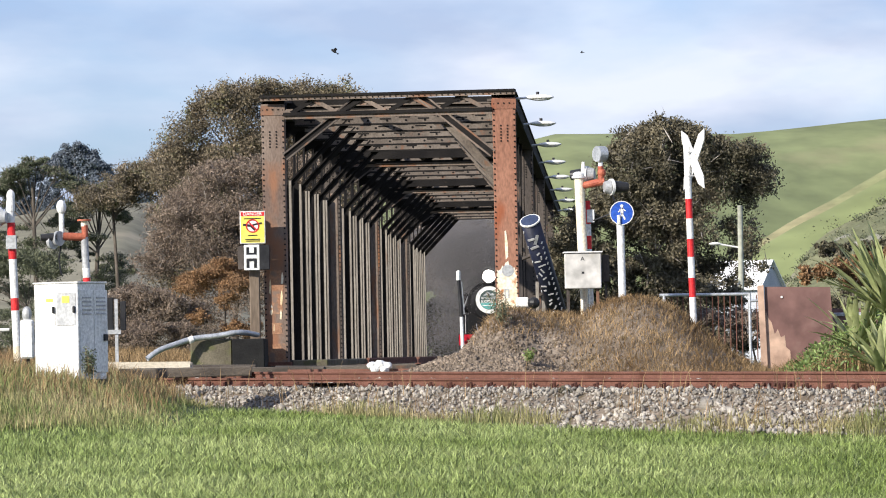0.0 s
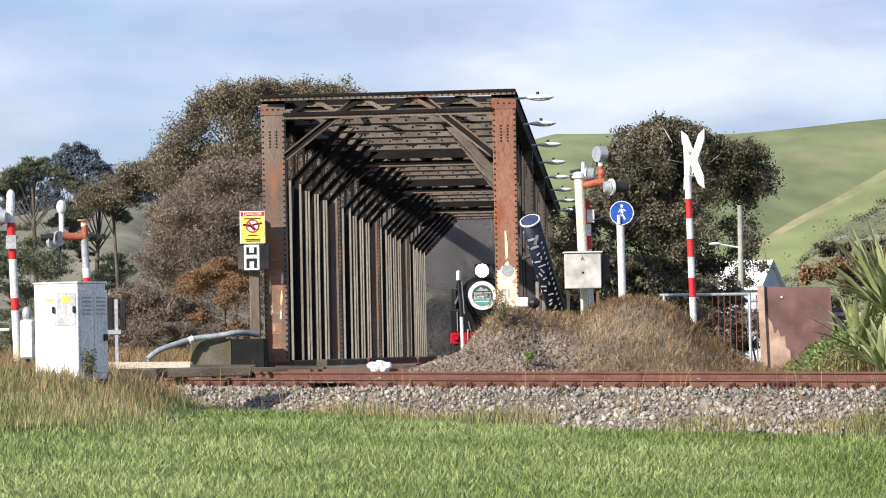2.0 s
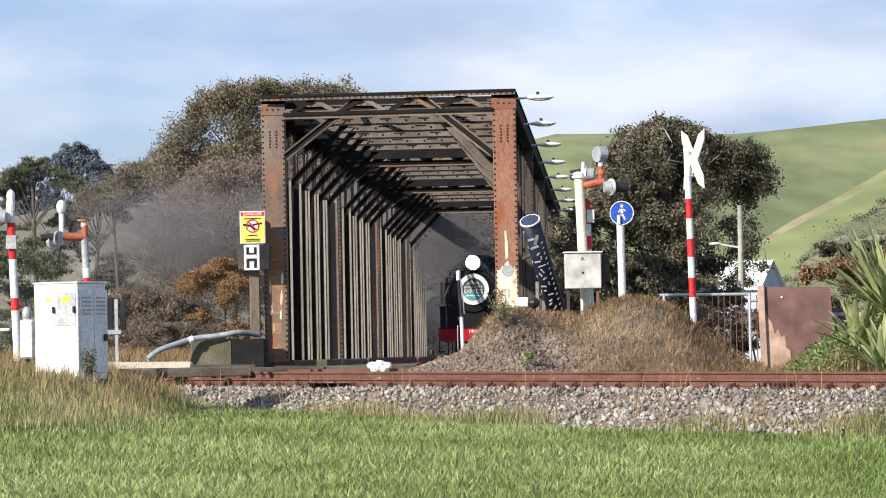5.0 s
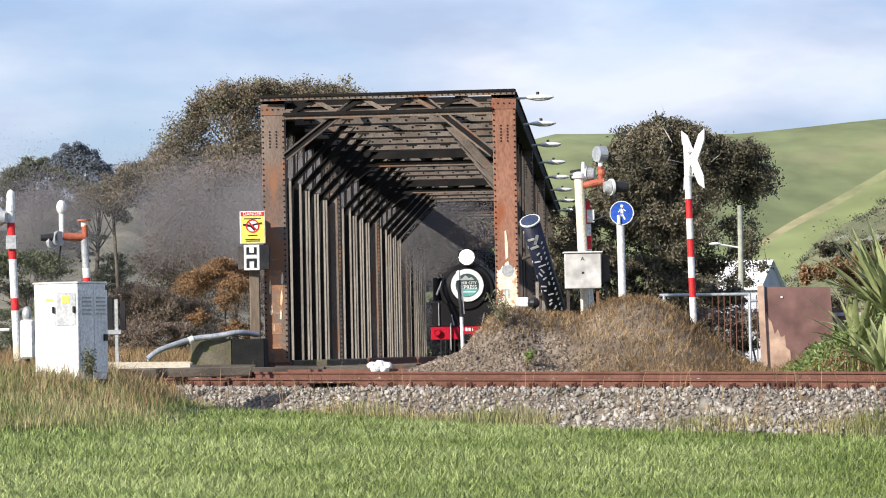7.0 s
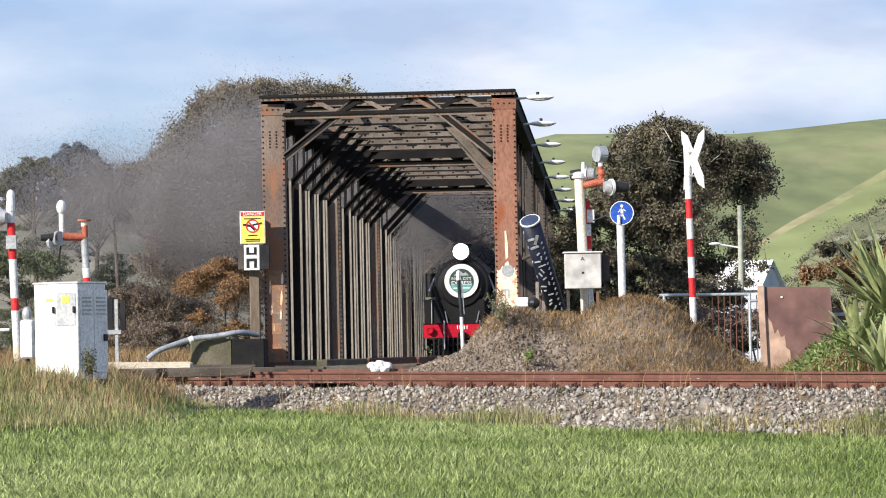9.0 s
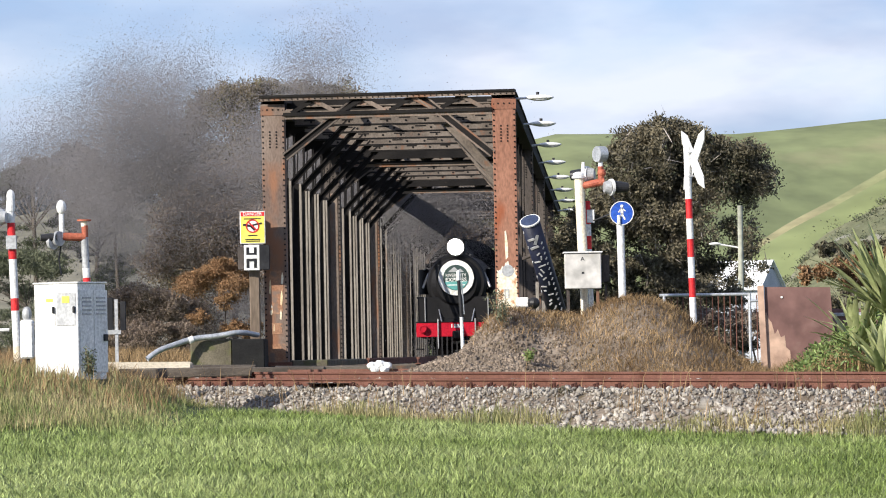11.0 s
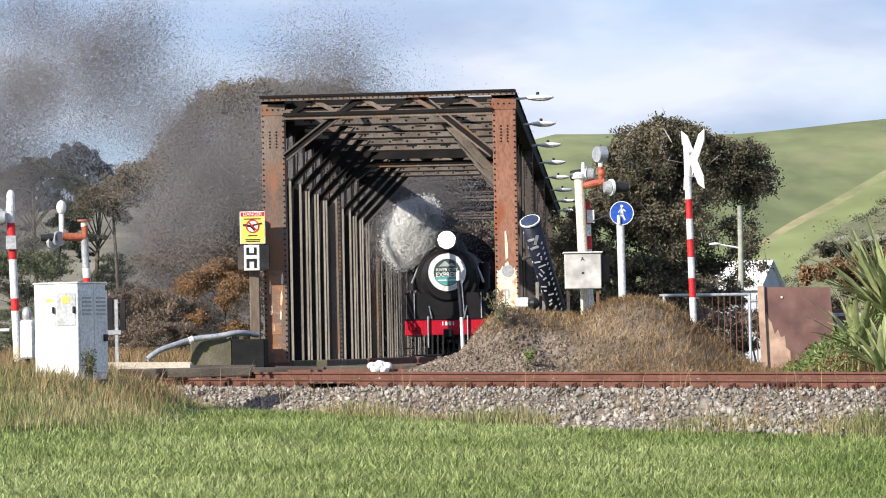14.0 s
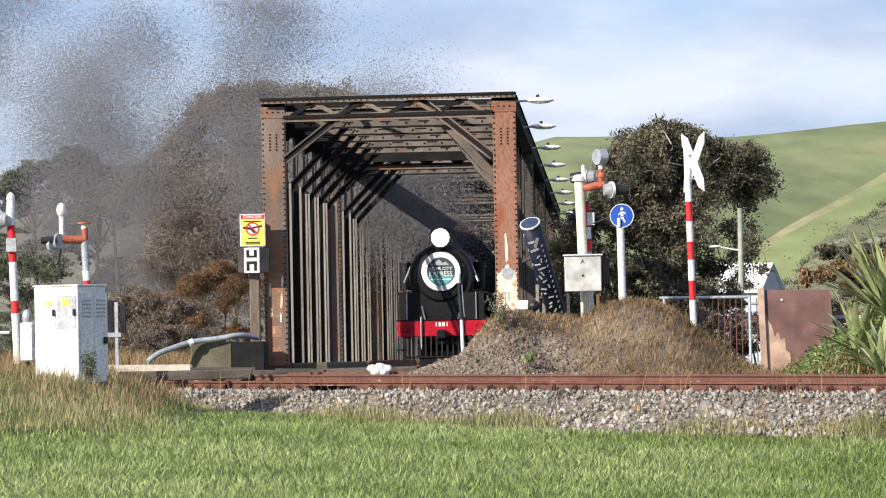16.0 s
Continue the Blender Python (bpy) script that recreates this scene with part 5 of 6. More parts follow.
    for k, (x, y2, h) in enumerate(((2.0, 94.6, 1.55), (2.28, 94.8, 1.9), (2.15, 95.5, 1.7))):
        t = thing("walkway_post", "rusty steel post of the walkway rail", "post", "posts of the walkway rail", Matrix.Translation((x, y2, -0.45)))
        part("post", box(B(), (-0.035, -0.035, 0), (0.035, 0.035, h + 0.45), 0.006), POST_STEEL, t)
        part("foot_plate", box(B(), (-0.1, -0.1, 0), (0.1, 0.1, 0.02)), STEEL, t)


signal_right()


def signal_left():
    y = 85.0
    t = thing("crossing_signal", "red and white banded crossing signal mast with dark lamp units", "railway signal")
    banded_post(t, (-8.02, y, -0.4), (-8.12, y, 2.72), 0.075, [(0, 0.185, CREAM_PAINT), (0.185, 0.40, WHITE_PAINT), (0.40, 0.475, RED_PAINT), (0.475, 0.71, WHITE_PAINT), (0.71, 0.77, RED_PAINT), (0.77, 0.85, GREY_METAL), (0.85, 0.93, RED_PAINT), (0.93, 1.0, WHITE_PAINT)])
    part("relay_box", box(B(), (-8.20, y - 0.14, 2.0), (-8.00, y - 0.06, 2.26), 0.01), GREY_METAL, t)
    bm = B()
    rod(bm, (-8.12, y, 2.72), (-8.11, y, 2.95), 0.09, 0.075, n=14)
    ball(bm, (-8.11, y, 3.0), 0.09, (0.9, 0.9, 1.4))
    part("finial", bm, WHITE_PAINT, t)
    lamp_unit(t, (-8.30, y - 0.1, 2.60), -1)
    t = thing("crossing_signal", "crossing signal with red-oxide bracket, bell and hooded lamps", "railway signal")
    y = 84.0
    banded_post(t, (-6.56, y, -0.4), (-6.66, y, 2.2), 0.07, [(0, 0.66, WHITE_PAINT), (0.66, 0.71, RED_PAINT), (0.71, 0.78, WHITE_PAINT), (0.78, 1.0, GREY_METAL)])
    bm = B()
    rod(bm, (-6.65, y, 2.1), (-6.65, y, 2.42), 0.06, n=12)
    rod(bm, (-6.65, y, 2.2), (-7.05, y - 0.1, 2.22), 0.075, n=12)
    part("bracket", bm, RED_OXIDE, t, "red-oxide cast bracket")
    bm = B()
    rod(bm, (-6.66, y, 2.50), (-6.66, y, 2.53), 0.13, n=16)
    part("cap", bm, RED_OXIDE, t)
    part("lamp_glass", rod(B(), (-6.66, y, 2.40), (-6.66, y, 2.5), 0.06, n=12), CREAM_PAINT, t)
    part("spike", rod(B(), (-6.75, y, 1.76), (-6.55, y, 1.76), 0.025, n=8), BLACK_PAINT, t)
    bm = B()
    ball(bm, (-7.07, y - 0.1, 2.76), 0.11, (0.85, 1, 1.25))
    part("bell", bm, WHITE_PAINT, t, "white bell cover")
    part("bell_stem", rod(B(), (-7.07, y - 0.1, 2.2), (-7.07, y - 0.1, 2.66), 0.05, n=10), WHITE_PAINT, t)
    for dx, dz in ((-0.05, -0.02), (-0.16, -0.08)):
        part("backing_disc", rod(B(), (-7.05 + dx, y - 0.2, 2.2 + dz), (-7.10 + dx, y - 0.16, 2.2 + dz), 0.14, n=20), GREY_METAL, t)
    bm = B()
    rod(bm, (-7.15, y - 0.2, 2.2), (-7.45, y - 0.25, 2.20), 0.09, 0.06, n=14)
    part("hood", bm, BLACK_PAINT, t)
    bm = B()
    for a, b in (((-7.1, y, 2.05), (-7.14, y, 1.8)), ((-7.14, y, 1.8), (-7.1, y, 1.5))):
        rod(bm, a, b, 0.015, n=6)
    part("cable", bm, BLACK_PAINT, t)


signal_left()


def relay_cabinet():
    t = thing("relay_cabinet", "white steel relay cabinet with hatch doors in rank grass", "cabinet", m=Matrix.Translation((-6.62, 80.3, -0.42)) @ Matrix.Rotation(radians(-30), 4, "Z"))
    W, D, H = 0.93, 0.88, 1.70
    part("body", box(B(), (-W / 2, -D / 2, 0), (W / 2, D / 2, H), 0.012), WHITE_PAINT, t)
    part("roof", box(B(), (-W / 2 - 0.02, -D / 2 - 0.02, H + 0.002), (W / 2 + 0.02, D / 2 + 0.02, H + 0.03), 0.008), WHITE_PAINT, t)
    y = -D / 2 - 0.012
    for x0, x1, m in ((-0.40, -0.01, WHITE_PAINT), (0.02, 0.43, GREY_METAL)):
        d = part("hatch", box(B(), (x0, y, 0.96), (x1, y + 0.01, H - 0.16), 0.005), m, t)
        part("handle", box(B(), (x1 - 0.05, y - 0.04, 1.18), (x1 - 0.0, y - 0.002, 1.30), 0.012), BLACK_PAINT, d, "black latch handle")
    part("label_plate", box(B(), (-0.2, y - 0.006, 1.38), (-0.05, y - 0.001, 1.44)), YELLOW, t, "yellow label")
    part("label_plate", box(B(), (0.14, y - 0.006, 1.36), (0.30, y - 0.001, 1.48)), YELLOW, t, "yellow label")
    x = W / 2 + 0.002
    for k in range(2):
        d = part("side_door", box(B(), (x, -D / 2 + 0.06 + 0.44 * k, 0.12), (x + 0.012, -D / 2 + 0.47 + 0.44 * k, H - 0.12), 0.004), WHITE_PAINT, t)
        for j in range(5):
            part("louvre", box(B(), (x + 0.012, -D / 2 + 0.12 + 0.44 * k, H - 0.55 + 0.07 * j), (x + 0.022, -D / 2 + 0.40 + 0.44 * k, H - 0.52 + 0.07 * j)), GREY_METAL, d)
    part("padlock", box(B(), (x + 0.012, 0.32, 0.68), (x + 0.06, 0.42, 0.8), 0.01), BLACK_PAINT, t)
    part("plinth", box(B(), (-W / 2 - 0.05, -D / 2 - 0.05, -0.12), (W / 2 + 0.05, D / 2 + 0.05, 0.0)), CONCRETE, t)
    t = thing("meter_box", "small white meter box with a curved cap beside the cabinet", "meter box", m=Matrix.Translation((-7.50, 81.5, -0.4)))
    part("box", box(B(), (-0.12, 0, 0.35), (0.12, 0.25, 1.05), 0.03), WHITE_PAINT, t)
    part("cap", ball(B(), (0.0, 0.1, 1.15), 0.11, (0.8, 0.8, 1.3)), GREY_METAL, t)
    part("leg", box(B(), (-0.04, 0.1, 0), (0.04, 0.16, 0.35)), STEEL, t)
    t = thing("bracket_post", "grey bracket post with dark boxes behind the cabinet", "post", m=Matrix.Translation((-6.5, 90, -0.42)) @ Matrix.Scale(1.09, 4))
    part("post", box(B(), (-0.03, 0, 0), (0.03, 0.05, 1.42)), GREY_METAL, t)
    part("cross_arm", box(B(), (-0.2, -0.02, 0.78), (0.08, 0.0, 0.86)), GREY_METAL, t)
    part("dark_box", box(B(), (-0.22, 0.03, 0.85), (-0.06, 0.15, 1.45), 0.01), BLACK_PAINT, t)
    part("dark_box", box(B(), (0.07, 0.03, 0.85), (0.17, 0.15, 1.38), 0.01), BLACK_PAINT, t)
    t = thing("crossing_barrier_rail", "low white pipe rail beside the crossing", "rail", m=Matrix.Translation((-8.9, 84, 0.46)))
    part("rail", rod(B(), (-1.5, 0, 0), (0.85, 0, 0.0), 0.03, n=10), WHITE_PAINT, t)
    for x in (-1.3, 0.4):
        part("post", rod(B(), (x, 0, -0.9), (x, 0, 0.0), 0.03, n=10), WHITE_PAINT, t)


relay_cabinet()


def marker_post():
    t = thing("marker_post", "white trackside marker post with a dark middle section", "post")
    part("white_foot", rod(B(), (0.40, 93, -0.4), (0.375, 93, 0.80), 0.036, n=12), WHITE_PAINT, t)
    bm = B()
    rod(bm, (0.375, 93, 0.80), (0.33, 93, 1.56), 0.036, n=12)
    part("dark_shaft", bm, BLACK_PAINT, t)
    part("rod", rod(B(), (0.43, 93.02, 0.86), (0.39, 93.02, 1.52), 0.014, n=8), GALV, t)
    part("white_head", box(B(), (0.285, 92.96, 1.53), (0.37, 93.04, 1.76), 0.03), WHITE_PAINT, t)


marker_post()


# ---- beside the crossing on the far side ----
def railing_and_panel():
    t = thing("railing", "galvanised pipe railing with rusty upright bars", "railing", m=Matrix.Translation((0, 100, 0)))
    part("top_rail", rod(B(), (4.8, 0, 1.36), (6.76, 0, 1.35), 0.035, n=10), GALV, t)
    part("bottom_rail", rod(B(), (4.8, 0, -0.1), (6.76, 0, -0.1), 0.02, n=8), RAIL_RUST, t)
    for x in (4.9, 6.79):
        part("post", rod(B(), (x, 0, -0.4), (x, 0, 1.38), 0.035, n=10), GALV, t)
    part("stub_rail", rod(B(), (6.79, 0, 1.2), (7.1, 0, 1.2), 0.03, n=8), GALV, t)
    bar = part("bar", rod(B(), (0, 0, -0.1), (0, 0, 1.33), 0.013, n=6), RAIL_RUST, t)
    bar.location = (5.06, 0, 0)
    for k in range(1, 13):
        same(bar, Matrix.Translation((5.06 + 0.13 * k, 0, 0)))
    same(bar, Matrix.Translation((6.95, 0, 0)))
    t = thing("rusted_panel", "purple-brown sheet panel with a pale timber edge post", "fence panel", m=Matrix.Translation((6.3, 90, -0.45)))
    bm = B()
    vs = [(0.12, 0, 0.0), (1.52, 0, 0.0), (1.42, 0, 1.80), (0.12, 0, 1.83)]
    f = bm.faces.new([bm.verts.new(v) for v in vs])
    r = bmesh.ops.extrude_face_region(bm, geom=[f])
    bmesh.ops.translate(bm, verts=[v for v in r["geom"] if isinstance(v, bmesh.types.BMVert)], vec=(0, 0.05, 0))
    bmesh.ops.recalc_face_normals(bm, faces=bm.faces)
    part("sheet", bm, PANEL_BROWN, t)
    bm = B()
    beam(bm, (0.03, -0.02, 1.86), (0.09, -0.02, 0.0), 0.12, 0.1, up=(0, 1, 0))
    part("edge_post", bm, PANEL_BARE, t, "pale sawn timber edge")
    pts = [(0.125, 0.16), (0.62, 0.16), (0.60, 0.55), (0.52, 0.62), (0.50, 0.86), (0.42, 0.82), (0.36, 0.98), (0.30, 0.88), (0.24, 1.12), (0.18, 1.2), (0.13, 1.35)]
    part("bare_patch", ragged(B(), pts, -0.007), PANEL_BARE, t, "bare peeled patch")
    part("bolt", rod(B(), (0.45, -0.02, 1.62), (0.45, 0, 1.62), 0.025, n=8), WHITE_PAINT, t)
    t = thing("rusted_panel", "lower brown sheet panel among leaves", "fence panel", m=Matrix.Translation((7.75, 90.6, -0.45)))
    part("sheet", box(B(), (0, 0, 0), (1.1, 0.05, 1.40), 0.01), PANEL_BROWN, t)
    part("top_rail", box(B(), (-0.1, -0.04, 1.25), (1.0, 0.0, 1.32), 0.01), GREY_METAL, t)


railing_and_panel()


def flax(name, x, y, z0, n, length, seed, label, mat_=FLAX_LEAF, up=0.7, w=0.09):
    """A clump of folded strap leaves that arch out from one foot; each leaf a part."""
    rng = random.Random(seed)
    t = thing(name, label, "plant", m=Matrix.Translation((x, y, z0)))
    for k in range(n):
        a = rng.uniform(0, 2 * math.pi)
        L = length * rng.uniform(0.65, 1.15)
        el = rng.uniform(up * 0.55, 1.35)
        bm = B()
        d = Vector((math.cos(a) * math.cos(el), math.sin(a) * math.cos(el), math.sin(el)))
        side = d.cross(Vector((0, 0, 1))).normalized()
        p = Vector((rng.uniform(-.15, .15), rng.uniform(-.15, .15), 0.0))
        prev = None
        segs = 6
        droop = rng.uniform(0.05, 0.30)
        for j in range(segs + 1):
            q = j / segs
            ww = w * (0.55 + 1.2 * q) * (1 - q) ** 0.7 + 0.004
            nrm = side.cross(d).normalized()
            row = [bm.verts.new(p - side * ww + nrm * ww * 0.35), bm.verts.new(p), bm.verts.new(p + side * ww + nrm * ww * 0.35)]
            if prev:
                bm.faces.new((prev[0], prev[1], row[1], row[0]))
                bm.faces.new((prev[1], prev[2], row[2], row[1]))
            prev = row
            p = p + d * (L / segs)
            d = (d + Vector((0, 0, -droop * q))).normalized()
        smooth(part("strap_leaf", bm, mat_, t))
    return t


flax("flax_plant", 8.35, 84.2, 0.75, 110, 1.75, 61, "large pale green strap-leaved flax beside the line", w=0.085)
flax("flax_plant", 7.85, 84.8, 0.1, 40, 1.25, 62, "pale green flax clump with arching leaves")
flax("flax_plant", 8.15, 83.2, -0.3, 34, 1.1, 63, "yellowing flax clump at the bank's foot")


def right_undergrowth():
    rng = np.random.default_rng(71)
    n = 5200
    x = rng.uniform(5.9, 10.2, n)
    y = 84.0 + rng.random(n) * 4
    top = np.interp(x, [5.9, 6.4, 7.0, 7.6, 8.3, 10.2], [-0.40, -0.3, 0.15, 0.6, 0.9, 1.2])
    z = -0.5 + fall(x) + rng.random(n) ** 0.6 * (top + 0.5)
    o = leaves("bank_undergrowth", np.column_stack([x, y, z]), 0.12, 0.32, FRESH_LEAF, 72)
    tagged(o, "lush green leafy undergrowth on the bank", "undergrowth", kind="stuff")
    n = 2600
    x, y = rng.uniform(6.2, 9.8, n), rng.uniform(84.5, 89, n)
    z = -0.5 + fall(x)
    tagged(blades("bank_dry_stalks", np.column_stack([x, y, z]), np.interp(x, [6.2, 8, 9.8], [0.25, 0.9, 1.0]), 0.016, 0.25, DRY_GRASS, 73), "dry seeding stalks among the undergrowth", "grass", kind="stuff")
    # rank grass on the bank round the cabinet and behind the line
    n = 20000
    x = rng.uniform(-9.2, -4.2, n)
    y = rng.uniform(72, 92, n)
    keep = (x < -4.95 - 0.02 * (y - 72) + rng.normal(0, 0.35, n)) & ~((abs(x + 6.62) < 0.6) & (abs(y - 80.3) < 0.7))
    P = np.column_stack([x, y, field_z(x, y) - 0.02])[keep]
    tagged(blades("bank_grass", P, 0.20 + 0.10 * rng.random(len(P)), 0.014, 0.16, ROUGH_GRASS, 74), "rank green and straw-coloured grass round the cabinet", "grass", kind="stuff")
    n = 2600
    x, y = rng.uniform(-9.2, -4.9, n), rng.uniform(76, 88, n)
    keep = ~((abs(x + 6.62) < 0.75) & (y > 79.0) & (y < 81.4))
    tagged(blades("bank_stalks", np.column_stack([x, y, field_z(x, y) - 0.02])[keep], 0.42, 0.014, 0.3, DRY_GRASS, 78), "brown seeding stalks standing in the bank's grass", "grass", kind="stuff")
    n = 12000
    x, y = rng.uniform(-11, -4.2, n), rng.uniform(96, 135, n)
    tagged(blades("roadside_dry_grass", np.column_stack([x, y, field_z(x, y) - 0.02]), 0.55, 0.02, 0.35, DRY_GRASS, 75), "tall dry roadside grass behind the crossing", "grass", kind="stuff")
    n = 9000
    x, y = rng.uniform(-1.5, 12, n), rng.uniform(95, 125, n)
    ok = x > 3.6 + 0.04 * (y - 95)
    tagged(blades("far_verge_grass", np.column_stack([x, y, field_z(x, y) - 0.02])[ok], 0.35, 0.02, 0.2, DRY_GRASS, 76), "dry verge grass behind the mound", "grass", kind="stuff")
    # a few taller stalks in front of the rail
    n = 420
    s = rng.uniform(-2, 28, n)
    o = rng.uniform(0.9, 2.4, n)
    P = TRACK_A + s[:, None] * TRACK_U + o[:, None] * TRACK_N
    z = np.interp(o, [1.15, 2.55], [-0.31, -0.9]) + rail_z(s) + fall(P[:, 0])
    tagged(blades("seed_stalks", np.column_stack([P, z]), 0.55, 0.013, 0.3, DRY_GRASS, 77), "tall pale seed stalks growing through the ballast", "grass", kind="stuff")


right_undergrowth()


def weed(x, y, z, h, seed, leaf, label, n=700, size=0.05):
    rng = np.random.default_rng(seed)
    t = thing("weed", label, "plant", m=Matrix.Translation((x, y, z)))
    bm = B()
    tips = []
    for k in range(9):
        a = rng.uniform(0, 6.28)
        e = Vector((math.cos(a) * h * 0.45 * rng.random(), math.sin(a) * h * 0.45 * rng.random(), h * rng.uniform(0.6, 1.0)))
        rod(bm, (0, 0, 0), e, 0.008, 0.004, n=4)
        tips.append(e)
    tagged(part("stem", bm, DRY_GRASS, t), kind="stuff")
    T = np.array([list(v) for v in tips])[rng.integers(0, 9, n)]
    tagged(leaves("leaf_mass", T * rng.uniform(0.25, 1.0, n)[:, None] + rng.normal(0, 0.05 * h + 0.015, (n, 3)), size, 0.4, leaf, seed + 1, t), kind="stuff")


weed(1.12, 86.2, 0.55, 0.75, 81, PINE_LEAF, "grey-green weed growing on the mound")
weed(1.62, 84.8, -0.12, 0.25, 82, FRESH_LEAF, "small bright green weed on the gravel", 400)
weed(2.15, 76.8, -1.0, 0.5, 83, DARK_LEAF, "dark leafy weed at the foot of the ballast", 500, 0.07)
weed(-6.2, 79.3, -0.45, 0.6, 84, PINE_LEAF, "tall grey-green weed before the cabinet")


def house():
    t = thing("house", "small white-roofed house with a grey gable behind the trees", "house", m=Matrix.Translation((21.4, 320, -0.6)) @ Matrix.Rotation(radians(-30), 4, "Z"))
    W, D, H, R = 4.0, 3.6, 5.5, 7.3
    bm = box(B(), (-W / 2, -D / 2, 0), (W / 2, D / 2, H))
    v = [bm.verts.new(c) for c in ((W / 2, -D / 2, H), (W / 2, D / 2, H), (W / 2, 0, R), (-W / 2, -D / 2, H), (-W / 2, D / 2, H), (-W / 2, 0, R))]
    bm.faces.new((v[0], v[1], v[2]))
    bm.faces.new((v[3], v[5], v[4]))
    part("wall", bm, WALL_GREY, t)
    for s in (-1, 1):
        bm = B()
        beam(bm, (0, s * (D / 2 + 0.35), H - 0.28), (0, 0, R + 0.03), W + 0.5, 0.06)
        part("roof_slope", bm, ROOF_WHITE, t)
    t = thing("power_pole", "grey timber power pole with a lamp arm", "pole", m=Matrix.Translation((8.55, 130, -0.5)))
    part("pole", rod(B(), (0.0, 0, 0), (0.02, 0, 4.82), 0.09, 0.075, n=12), POLE_TIMBER, t)
    part("lamp_arm", rod(B(), (0, 0, 3.6), (-0.62, 0, 3.72), 0.025, n=8), WHITE_PAINT, t)
    part("lamp_head", ball(B(), (-0.72, 0, 3.73), 0.13, (1.3, 0.6, 0.35)), WHITE_PAINT, t)


house()


# ---- locomotive ----
LOCO = thing("steam_locomotive", "black steam locomotive with red buffer beam and round headboard", "locomotive")
WHEELS = []


